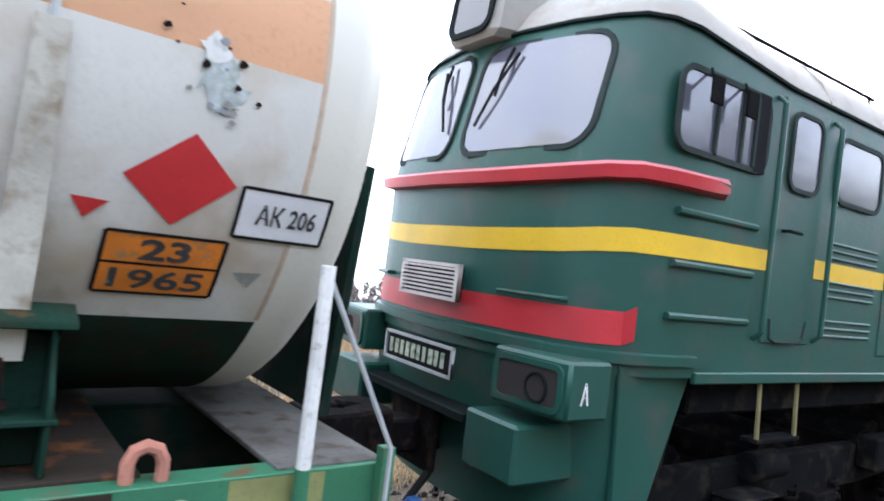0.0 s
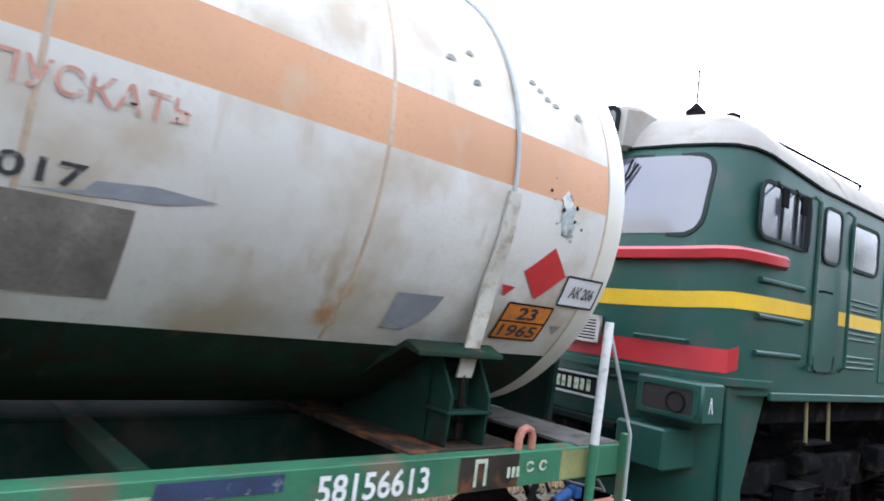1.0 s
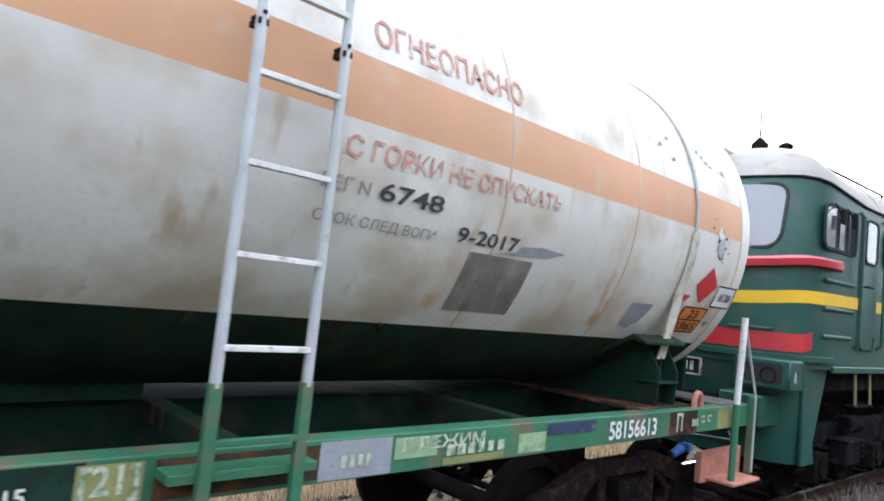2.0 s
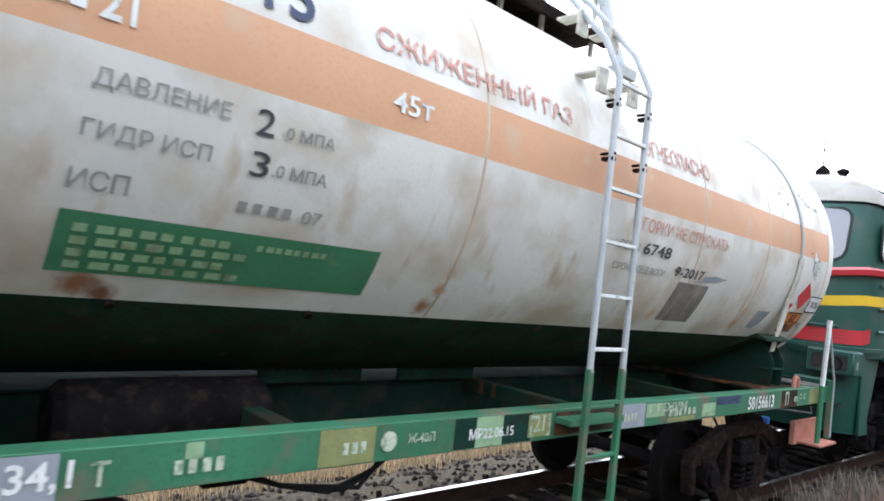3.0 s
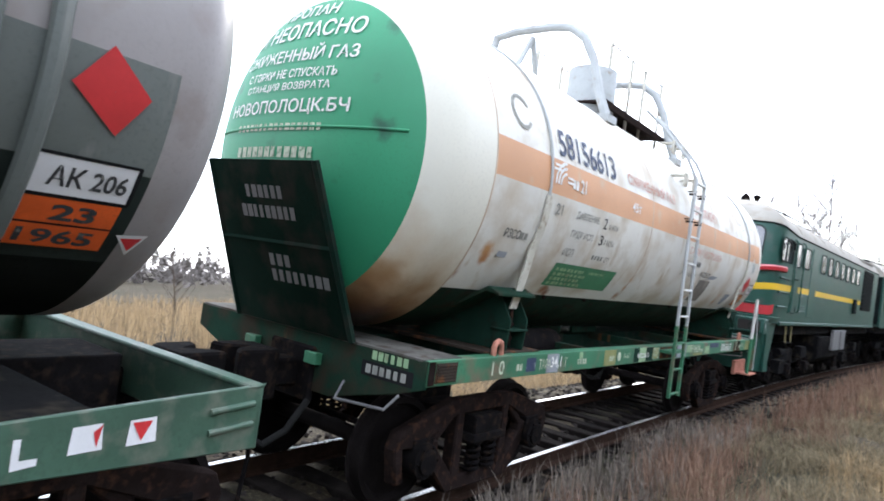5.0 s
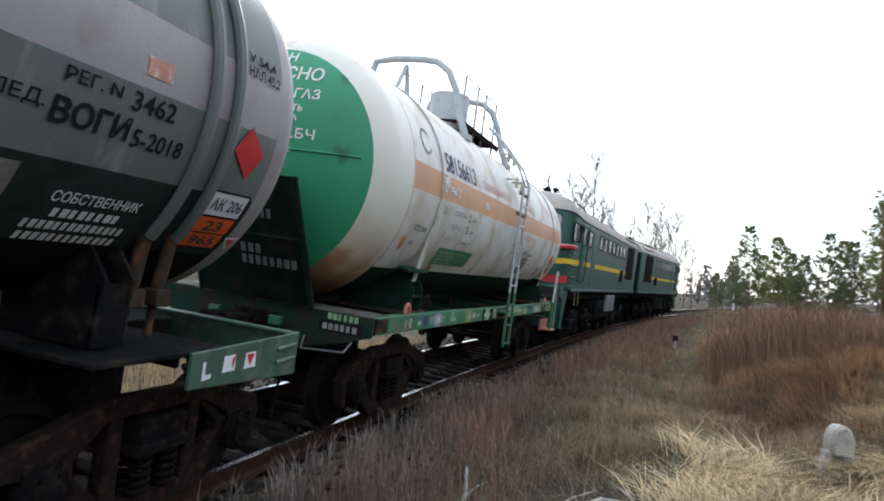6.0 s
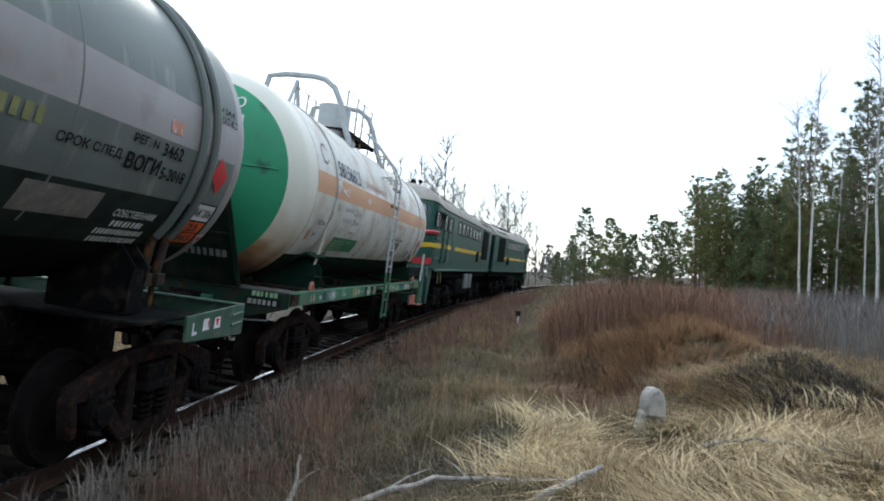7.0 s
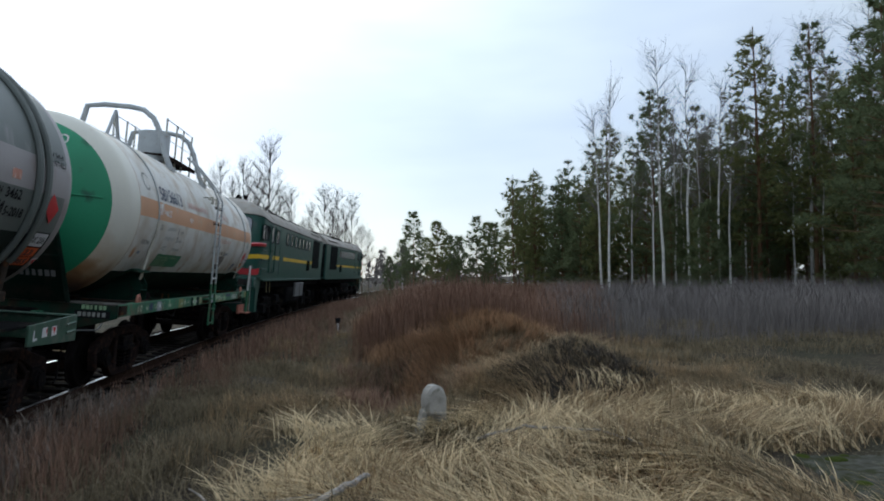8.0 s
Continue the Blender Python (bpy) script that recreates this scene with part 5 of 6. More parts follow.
    part("buffer_beam", Shape().box(-8.12, -0.7, 1.3, -7.9, 0.7, 1.36), "loco_dark", w, "", 0.006)
    # lamp boxes with round lamps
    for side in (-1, 1):
        y0, y1 = sorted((side * 0.86, side * 1.46))
        box = part("lamp_box", Shape().prism(([(-8.06, y0), (-7.62, y0), (-7.62, y1), (-7.98, y1)] if side > 0 else [(-7.98, y0), (-7.62, y0), (-7.62, y1), (-8.06, y1)]), "z", 1.5, 1.85), "loco_green", w, "green lamp housing", 0.02)
        pane(box, lambda u, v, out: (-8.06 - out + 0.08 * (abs(u) - 0.86) / 0.6, u, v), y0 + 0.07, y1 - 0.07, 1.565, 1.785, 0.03, 0.035, "lamp_window", "loco_green", "lamp_glass")
        part("round_lamp", Shape().lathe([(0, 0.075), (-0.012, 0.08), (-0.012, 0.092), (0, 0.096)], 24, "x", (-8.028, side * 1.24, 1.66)), "loco_dark", box)
    # windscreens, wipers, grille, number board
    for side in (-1, 1):
        nose_place = lambda u, v, out, s=side: (nose_x(u, v) - out, s * u, v + nose_rise(nose_x(u, v), v))
        pane(w, nose_place, 0.09, 1.14, 3.22, 3.82, 0.12, 0.03, "windscreen")
        for du, dv, eu, ev in ((0.45, 3.76, 0.2, 3.36), (0.38, 3.8, 0.33, 3.52)):
            part("wiper", Shape().tube([nose_place(du, dv, 0.04), nose_place((du + eu) / 2, (dv + ev) / 2, 0.06), nose_place(eu, ev, 0.04)], 0.012, 6), "black", w)
        part("handrail", Shape().tube([nose_place(0.72, 2.24, 0.0), nose_place(0.72, 2.24, 0.06), nose_place(1.15, 2.24, 0.06), nose_place(1.15, 2.24, 0.0)], 0.016, 8), "loco_green", w)
    gr = part("grille", Shape().box(-8.03, -0.34, 2.08, -7.95, 0.34, 2.3), "black", w, "pale louvred grille")
    for i in range(7):
        part("slat", Shape().box(-8.06, -0.34, 2.1 + 0.03 * i, -8.03, 0.34, 2.115 + 0.03 * i), "grille_white", gr)
    part("grille_frame", Shape().box(-8.06, -0.38, 2.06, -8.02, -0.34, 2.32).box(-8.06, 0.34, 2.06, -8.02, 0.38, 2.32).box(-8.06, -0.38, 2.3, -8.02, 0.38, 2.325).box(-8.06, -0.38, 2.06, -8.02, 0.38, 2.085), "grille_white", gr)
    board = part("number_board", Shape().box(-8.07, -0.44, 1.55, -8.04, 0.44, 1.73), "black", w, "black number board with pale rim", 0.008)
    part("board_rim", Shape().box(-8.085, -0.46, 1.53, -8.06, 0.46, 1.55).box(-8.085, -0.46, 1.73, -8.06, 0.46, 1.75).box(-8.085, -0.46, 1.53, -8.06, -0.44, 1.75).box(-8.085, 0.44, 1.53, -8.06, 0.46, 1.75), "steel_grey", board)
    decal("lettering", board, bars(10, 0.78, 0.11, 3), lambda u, v: (-8.076, 0.39 - u, 1.585 + v), "letter_pale")
    decal("letter_mark", w, letters("А", 0.07, 0.13, 0.03), lambda u, v: (-7.88 + u, -1.464, 1.6 + v), "plate_white", "letter 'А'")
    # searchlight on the roof front
    sl = part("searchlight", Shape().prism([(-7.95, 4.02), (-7.9, 4.5), (-7.6, 4.56), (-6.6, 4.5), (-6.6, 4.2)], "y", -0.3, 0.3), "loco_roof", w, "cream searchlight housing", 0.05)
    pane(sl, lambda u, v, out: (-7.955 + (v - 4.02) * 0.1 - out, u, v), -0.22, 0.22, 4.1, 4.46, 0.08, 0.05, "searchlight_glass", "loco_dark", "lamp_glass")
    part("antenna", Shape().cyl((-6.7, -0.35, 4.4), (-6.7, -0.35, 4.76), 0.13, 14, 0.11).cyl((-6.7, -0.35, 4.76), (-6.7, -0.35, 4.84), 0.1, 14, 0.03).cyl((-6.7, -0.35, 4.78), (-6.7, -0.35, 5.25), 0.012, 6), "cast_dark", w, "roof aerial on a dark base")
    part("horn", Shape().cyl((-6.1, -0.45, 4.4), (-6.1, -0.45, 4.78), 0.06, 8).lathe([(4.78, 0.05), (4.82, 0.1), (4.86, 0.1), (4.9, 0.03)], 14, "z", (-6.1, -0.45, 0)), "cast_dark", w, "roof horn")
    for y in (-0.85, 0.85):
        part("roof_rail", Shape().cyl((-5.9, y, 4.58), (-3.2, y, 4.6), 0.018, 6).cyl((-5.8, y, 4.45), (-5.8, y, 4.58), 0.014, 6).cyl((-3.3, y, 4.45), (-3.3, y, 4.6), 0.014, 6), "cast_dark", w, "thin dark roof handrail")
    for x in (-5.4, -2.4, 0.6, 3.6):
        part("roof_seam", loco_arc(x), "loco_roof", w)
    for x0, x1 in ((-1.6, 1.2), (2.6, 4.6), (5.4, 7.4)):
        part("roof_hatch", Shape().prism([(-0.62, 4.5), (0.62, 4.5), (0.5, 4.7), (-0.5, 4.7)], "x", x0, x1), "cast_dark", w, "dark roof hatch", 0.02)
    for x0, x1 in ((4.5, 7.2),):
        for side in (-1, 1):
            part("roof_panel", Shape().prism([(side * 1.4, 4.14), (side * 0.6, 4.5), (side * 0.6, 4.62), (side * 1.42, 4.22)], "x", x0, x1), "loco_roof", w, "raised radiator cover", 0.02)
    # side: cab windows, door, engine-room windows, ribs, shutters
    for side in (-1, 1):
        sp = lambda u, v, out, s=side: (u, s * (1.476 + out), v)
        pane(w, sp, -7.3, -6.3, 3.25, 3.74, 0.1, 0.04, "cab_window")
        for x in (-6.92, -6.62, -6.46):
            part("window_bar", Shape().box(x - 0.012, side * 1.48, 3.25, x + 0.012, side * 1.51, 3.74), "rubber", w)
        part("open_pane", Shape().box(-6.44, side * 1.47, 3.22, -6.3, side * 1.5, 3.78), "black", w, "dark open sliding pane")
        for x in (-7.12, -6.72):
            part("mirror", Shape().box(x - 0.065, side * 1.6, 3.52, x + 0.065, side * 1.62, 3.7).cyl((x, side * 1.6, 3.62), (x + 0.1, side * 1.48, 3.8), 0.012, 6), "under_dark", w, "dark mirror on a bracket", 0.01)
        door = part("cab_door", Shape().box(-6.08, side * 1.47, 2.02, -5.4, side * 1.49, 3.85), "loco_green", w, "green cab door", 0.01)
        pane(door, lambda u, v, out, s=side: (u, s * (1.491 + out), v), -5.94, -5.54, 3.2, 3.74, 0.08, 0.035, "door_window")
        part("door_handle", Shape().tube([(-5.95, side * 1.49, 2.86), (-5.95, side * 1.55, 2.86), (-5.78, side * 1.55, 2.86)], 0.014, 6), "loco_dark", door)
        part("door_seal", Shape().tube([(-6.0, side * 1.492, 2.2), (-5.98, side * 1.492, 2.06), (-5.9, side * 1.492, 2.03), (-5.58, side * 1.492, 2.03), (-5.5, side * 1.492, 2.06), (-5.47, side * 1.492, 2.2)], 0.012, 6), "rubber", door)
        for x in (-6.17, -5.3):
            part("handrail", Shape().tube([(x, side * 1.48, 2.05), (x, side * 1.54, 2.1), (x, side * 1.54, 3.76), (x, side * 1.48, 3.82)], 0.02, 8), "loco_green", w)
        pane(w, sp, -5.16, -4.4, 3.22, 3.7, 0.09, 0.04, "side_window")
        for x in (-2.9, -1.9, -0.9, 0.1, 1.1, 2.1, 3.1):
            pane(w, sp, x, x + 0.55, 3.25, 3.72, 0.08, 0.04, "engine_room_window")
        for x0, x1, zs in ((-7.2, -6.28, (2.16, 2.5, 2.84)), (-5.15, -4.3, (2.1, 2.16, 2.22, 2.42, 2.48, 2.54, 2.74, 2.8, 2.86))):
            for z in zs:
                part("pressed_rib", Shape().tube([(x0, side * 1.478, z), (x1, side * 1.478, z)], 0.026 if x0 < -6 else 0.014, 8), "loco_green", w)
        part("engine_door", Shape().box(-4.1, side * 1.47, 1.95, -3.3, side * 1.487, 3.8), "loco_green", w, "", 0.008)
        shut = part("shutter", Shape().box(4.6, side * 1.46, 2.35, 7.0, side * 1.485, 3.86), "black", w, "black radiator shutters", 0.006)
        for i in range(10):
            part("slat", Shape().box(4.65, side * 1.485, 2.42 + 0.145 * i, 6.95, side * 1.52, 2.47 + 0.145 * i), "loco_dark", shut)
        part("cable_box", Shape().box(2.9, side * 1.475, 2.2, 3.4, side * 1.55, 2.7), "loco_dark", w, "", 0.02)
        part("sole_bar", Shape().box(-6.85, side * 1.46, 1.72, 8.3, side * 1.5, 1.8), "loco_green", w, "", 0.008)
        # foot stirrups in yellow and grey
        for x in (-5.95, -5.4):
            part("stirrup", Shape().tube([(x, side * 1.45, 1.74), (x, side * 1.47, 1.3)], 0.018, 6), "yellow_steel", w)
        part("stirrup_step", Shape().box(-5.98, side * 1.36, 1.27, -5.37, side * 1.5, 1.3), "under_dark", w, "", 0.004)
    part("gangway", Shape().box(8.35, -0.55, 1.8, 8.75, 0.55, 3.7), "black", w, "black gangway bellows", 0.05)
    part("end_wall", Shape().box(8.305, -1.4, 1.85, 8.34, 1.4, 3.9), "loco_dark", w, "dark flat end wall", 0.01)
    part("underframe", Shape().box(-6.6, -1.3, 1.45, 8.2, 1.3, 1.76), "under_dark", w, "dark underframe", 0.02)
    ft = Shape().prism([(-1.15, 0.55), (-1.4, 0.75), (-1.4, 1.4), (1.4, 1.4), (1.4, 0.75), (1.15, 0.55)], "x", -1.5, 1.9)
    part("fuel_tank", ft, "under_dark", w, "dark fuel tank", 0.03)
    for x0, x1 in ((0.2, 1.3), (1.5, 2.3)):
        part("battery_box", Shape().box(x0, -1.48, 0.95, x1, -1.38, 1.6), "fuel_tank", w, "grey metal box below the body", 0.02)
    # two three-axle bogies
    for c in (-4.3, 4.3):
        fr = Shape()
        for side in (-1, 1):
            fr.prism([(c - 2.6, 0.75), (c - 2.5, 1.0), (c - 0.6, 1.02), (c + 0.6, 1.02), (c + 2.5, 1.0), (c + 2.6, 0.75), (c + 0.9, 0.62), (c - 0.9, 0.62)], "y", side * 1.02, side * 1.16)
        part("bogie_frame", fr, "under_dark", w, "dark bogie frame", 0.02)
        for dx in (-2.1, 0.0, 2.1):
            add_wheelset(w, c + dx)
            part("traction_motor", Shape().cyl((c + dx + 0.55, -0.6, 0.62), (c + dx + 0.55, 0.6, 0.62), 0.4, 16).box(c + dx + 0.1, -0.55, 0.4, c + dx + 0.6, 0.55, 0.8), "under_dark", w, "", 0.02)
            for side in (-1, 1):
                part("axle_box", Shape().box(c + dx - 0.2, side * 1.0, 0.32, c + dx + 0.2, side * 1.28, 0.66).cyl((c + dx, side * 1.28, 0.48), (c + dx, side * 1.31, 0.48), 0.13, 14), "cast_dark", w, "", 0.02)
                for q in (-0.38, 0.38):
                    pts = [(c + dx + q + 0.08 * math.cos(i * 0.63), side * 1.12 + 0.08 * math.sin(i * 0.63), 0.42 + 0.0075 * i) for i in range(46)]
                    part("spring", Shape().tube(pts, 0.02, 6), "cast_dark", w)
        for side in (-1, 1):
            part("brake_cylinder", Shape().cyl((c - 1.3, side * 1.22, 0.98), (c - 0.8, side * 1.22, 0.98), 0.12, 12), "under_dark", w, "", 0.02)
            part("sand_box", Shape().box(c + 0.8, side * 1.16, 0.8, c + 1.4, side * 1.36, 1.12), "under_dark", w, "", 0.02)
            part("sand_pipe", Shape().tube([(c - 2.4, side * 1.25, 1.4), (c - 2.55, side * 1.28, 1.0), (c - 2.75, side * 1.1, 0.5), (c - 2.8, side * 0.85, 0.2)], 0.022, 6), "under_dark", w)
            part("step_block", Shape().box(c - 1.7, side * 1.2, 0.5, c - 1.2, side * 1.42, 0.8).box(c - 1.72, side * 1.2, 0.8, c - 1.16, side * 1.45, 0.83), "under_dark", w, "", 0.02)
    return w


def loco_arc(x):
    levels = [(3.95, 0.0), (3.98, 0.02), (4.12, 0.09), (4.28, 0.24), (4.42, 0.46), (4.52, 0.74), (4.57, 1.05), (4.59, 1.46)]
    pts = [(x, -(1.475 - i), z + 0.002) for z, i in levels]
    pts += [(x, -y, z) for _, y, z in pts[::-1]]
    return Shape().tube(pts, 0.014, 6)


LOCO = locomotive()
LOCO_AHEAD = copy_thing(LOCO, rail_pose(33.0))
ROLLING += [(o, o.location.x, 0.4785) for o in LOCO_AHEAD.children if o.name.startswith("wheelset")]


# ---- grass, weeds and brush ----
RNG = np.random.default_rng(11)


def blades(name, spots, per, high, wide, bend, material, label, category, spread=0.06, flat=0.0, flow=0.0):
    """Tufts of bent, pointed blades at the given x, y spots, as one object."""
    k = len(spots) * per
    base = np.repeat(np.array(spots, float), per, 0)
    base[:, :2] += RNG.normal(0, spread, (k, 2))
    h, a = RNG.uniform(*high, k), RNG.uniform(0, math.tau, k)
    if flow:   # matted: neighbouring tufts lie the same way
        a = np.repeat([noise.noise(Vector((x * 0.55, y * 0.55, 31))) * 7 + 1.2 for x, y, _ in spots], per) + RNG.normal(0, flow, k)
    out = h * (bend * RNG.uniform(0.3, 1.3, k))
    up = h * np.sqrt(np.clip(1 - (bend * 0.7) ** 2, 0.05, 1)) * (1 - flat)
    d = np.stack([np.cos(a), np.sin(a)], 1)
    s = np.stack([-d[:, 1], d[:, 0]], 1) * (wide * RNG.uniform(0.6, 1.3, k))[:, None] / 2
    z = base[:, 2]
    v = np.zeros((k, 5, 3))
    v[:, 0, :2], v[:, 1, :2], v[:, 0, 2], v[:, 1, 2] = base[:, :2] - s, base[:, :2] + s, z - 0.02, z - 0.02
    mid = base[:, :2] + d * (out * 0.35)[:, None]
    v[:, 2, :2], v[:, 3, :2] = mid + s * 0.8, mid - s * 0.8
    v[:, 2, 2] = v[:, 3, 2] = z + up * 0.62
    v[:, 4, :2], v[:, 4, 2] = base[:, :2] + d * out[:, None], z + up * RNG.uniform(0.75, 1.1, k)
    o = np.arange(k) * 5
    quads = np.stack([o, o + 1, o + 2, o + 3], 1).tolist()
    tris = np.stack([o + 3, o + 2, o + 4], 1).tolist()
    return tagged(new(name, quick(name, v.reshape(-1, 3).tolist(), quads + tris, material)), label, category, kind="stuff")


def scatter(n, x0, x1, y0, y1, keep=None):
    out = []
    while len(out) < n:
        x, y = RNG.uniform(x0, x1), RNG.uniform(y0, y1)
        bare = (6.6 < x < 8.4 and -3.9 < y < -1.5) or (7.5 < x < 9.4 and -10.5 < y < -8.6)
        if not bare and (keep is None or keep(x, y)):
            out.append((x, y, height(x, y)))
    return out


def patchy(x, y, s=0.6, lim=0.0, seed=0.0):
    return noise.noise(Vector((x * s, y * s, seed))) > lim + RNG.uniform(-0.25, 0.25)


right = lambda lo, hi: (lambda x, y: lo < lateral(x, y) < hi)
blades("dry_grass", scatter(6500, 4.5, 17, -13, -1.5, lambda x, y: lateral(x, y) > 2.2 and patchy(x, y, 0.7, 0.0)), 8, (0.1, 0.28), 0.009, 0.9, "straw_dull", "short matted dry grass, dull brown", "grass", 0.07)
blades("dry_grass", scatter(9000, 15, 40, -22, -2, lambda x, y: lateral(x, y) > 2.8 and patchy(x, y, 0.4, -0.1, 2)), 6, (0.1, 0.28), 0.012, 0.9, "straw_dull", "rough dry grass on the banks", "grass", 0.12)
blades("dry_grass", scatter(5000, 38, 90, -45, -8, lambda x, y: lateral(x, y) > 3), 5, (0.3, 0.7), 0.05, 0.6, "straw_dull", "distant dry grass", "grass", 0.3)
blades("long_straw", scatter(1700, 7.0, 13.4, -11.0, -4.4, lambda x, y: patchy(x, y, 0.7, 0.02, 5) or y < -7.0), 11, (0.35, 0.9), 0.009, 1.0, "straw", "long flattened dull straw", "straw", 0.07, 0.62, 0.5)
blades("pale_straw", scatter(420, 6.6, 11.5, -10.6, -4.6, lambda x, y: math.hypot(x - 3.9, y + 4.4) < 6.9 and patchy(x, y, 1.3, 0.0, 7)), 12, (0.22, 0.6), 0.011, 0.95, "straw_pale", "bleached straw lying in tangled swathes", "straw", 0.08, 0.5, 0.45)
blades("matted_grass", scatter(2600, 5.5, 22, -13, -3.6, lambda x, y: patchy(x, y, 0.9, 0.05, 15)), 10, (0.25, 0.6), 0.009, 0.95, "straw_dull", "matted brown grass lying over", "grass", 0.06, 0.5, 0.6)
blades("grass_tufts", scatter(1100, 9, 26, -12, -4, lambda x, y: patchy(x, y, 0.8, 0.2, 9)), 9, (0.2, 0.4), 0.007, 0.7, "straw", "standing tufts of yellow grass", "grass", 0.06)
blades("red_brush", scatter(5400, 17.5, 46, -25, -6, lambda x, y: lateral(x, y) > 4.5 + 0.05 * x and y > -5.3 - 0.44 * (x - 4.4) and patchy(x, y, 0.3, 0.12, 3)), 9, (0.5, 1.35), 0.011, 0.35, "brush_red", "thin leafless reddish brush", "brush", 0.2)
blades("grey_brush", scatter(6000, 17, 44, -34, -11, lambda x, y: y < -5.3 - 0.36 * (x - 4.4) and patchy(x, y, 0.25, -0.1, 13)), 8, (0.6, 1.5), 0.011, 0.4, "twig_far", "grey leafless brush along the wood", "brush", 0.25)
blades("trackside_weeds", scatter(170, 7.2, 17, -4.4, -1.2, lambda x, y: 2.0 < lateral(x, y) < 3.6 and patchy(x, y, 0.7, 0.05, 21)), 16, (0.2, 0.62), 0.005, 0.4, "brush_red", "reddish dead weeds beside the rail", "weeds", 0.11)
blades("trackside_weeds", scatter(420, 17, 46, -12, -1, right(2.1, 4.5)), 14, (0.3, 0.6), 0.01, 0.4, "brush_red", "brown weeds beside the rail", "weeds", 0.16)
blades("seed_plumes", scatter(170, 6.0, 15, -3.4, -1.1, lambda x, y: 1.15 < lateral(x, y) < 2.5), 18, (0.12, 0.4), 0.009, 0.5, "plume", "pale dry seed plumes by the rail", "weeds", 0.05)
blades("far_side_grass", scatter(5200, 0, 26, 1.6, 12, right(-12, -3.4)), 6, (0.2, 0.5), 0.012, 0.8, "straw", "pale straw on the far side of the track", "grass", 0.1)
blades("reeds", scatter(4200, -8, 50, 13, 34), 5, (0.7, 1.5), 0.025, 0.35, "straw", "belt of pale reeds beyond the track", "reeds", 0.25)
blades("hummock_growth", scatter(1500, 10.6, 13.6, -9.6, -7.0, lambda x, y: hump(x, y, 12.1, -8.3, 1.15, 0.95, 1.0) > 0.3), 10, (0.05, 0.2), 0.006, 0.7, "dead_dark", "dark dead growth over the hummock", "grass", 0.05)
blades("bank_straw", scatter(1900, 14.5, 24, -10.8, -6.2, lambda x, y: hump(x, y, 19.2, -7.9, 3.8, 1.6, 1.0) > 0.2 and patchy(x, y, 0.9, 0.05, 41)), 12, (0.25, 0.8), 0.011, 0.8, "straw_tawny", "tawny straw hanging over the bank", "straw", 0.1, 0.3, 0.5)
blades("bank_straw", scatter(700, 12.8, 17.0, -9.6, -7.2, lambda x, y: patchy(x, y, 0.9, -0.1, 43)), 12, (0.25, 0.55), 0.009, 0.9, "straw_tawny", "tawny straw hanging into the ditch", "straw", 0.08, 0.4, 0.4)
blades("near_straw", scatter(620, 7.2, 11.2, -11.0, -5.0, lambda x, y: patchy(x, y, 1.1, -0.1, 51)), 13, (0.35, 0.85), 0.0125, 1.0, "straw_pale", "long bleached straw lying in combed swathes", "straw", 0.09, 0.55, 0.35)
blades("ditch_brush", scatter(420, 12.6, 16.6, -7.2, -5.5), 14, (0.15, 0.5), 0.006, 0.9, "brush_red", "dead red-brown stalks in the ditch", "brush", 0.12)


# ---- trees ----
def twigs(limbs, per, length, r, rng, droop=0.0, n=3):
    sh = Shape()
    for p, q in limbs:
        p, q = Vector(p), Vector(q)
        d = (q - p).normalized()
        for i in range(per):
            s = p.lerp(q, rng.uniform(0.25, 1.0))
            w = (d + Vector((rng.uniform(-1, 1), rng.uniform(-1, 1), rng.uniform(-0.3, 0.9) - droop)) * 0.8).normalized()
            l_ = length * rng.uniform(0.5, 1.2)
            m = s + w * l_ * 0.5
            e = m + (w + Vector((rng.uniform(-0.3, 0.3), rng.uniform(-0.3, 0.3), 0.15 - droop))).normalized() * l_ * 0.5
            sh.tube([s, m, e], r, n, r * 0.3)
            for _ in range(2):
                t = s.lerp(e, rng.uniform(0.3, 0.9))
                sh.tube([t, t + Vector((rng.uniform(-1, 1), rng.uniform(-1, 1), rng.uniform(-0.2, 0.8) - droop)) * l_ * 0.4], r * 0.6, n, r * 0.2)
    return sh


def bare_tree(name, label, category, h, bark, seed, spread=0.25, lean_=0.03, start=0.35, limbs_n=18, per=5, twig_mat="twig", r=None):
    rng = random.Random(seed)
    t = thing(name, label, category, "bare trees")
    lx, ly = rng.uniform(-lean_, lean_) * h, rng.uniform(-lean_, lean_) * h
    r = r or h * 0.009
    spine = [(lx * f * f + rng.uniform(-0.02, 0.02) * h * 0.3, ly * f * f + rng.uniform(-0.02, 0.02) * h * 0.3, h * f) for f in (0, 0.2, 0.4, 0.6, 0.8, 1.0)]
    spine[0] = (0, 0, -0.2)
    part("trunk", Shape().tube(spine, r, 7, r * 0.15), bark, t)
    limbs = []
    for i in range(limbs_n):
        f = start + (0.97 - start) * (i + rng.random()) / limbs_n
        k = min(4, int(f * 5))
        p = Vector(spine[k]).lerp(Vector(spine[k + 1]), f * 5 - k)
        a, l_ = rng.uniform(0, math.tau), h * spread * (1.15 - f) * rng.uniform(0.6, 1.2)
        q = p + Vector((math.cos(a) * l_ * 0.75, math.sin(a) * l_ * 0.75, l_ * rng.uniform(0.7, 1.1)))
        limbs.append((tuple(p), tuple(q)))
        part("limb", Shape().tube([p, p.lerp(q, 0.5) + Vector((0, 0, -0.03 * l_)), q], r * 0.35, 5, r * 0.08), bark if rng.random() < 0.3 else twig_mat, t)
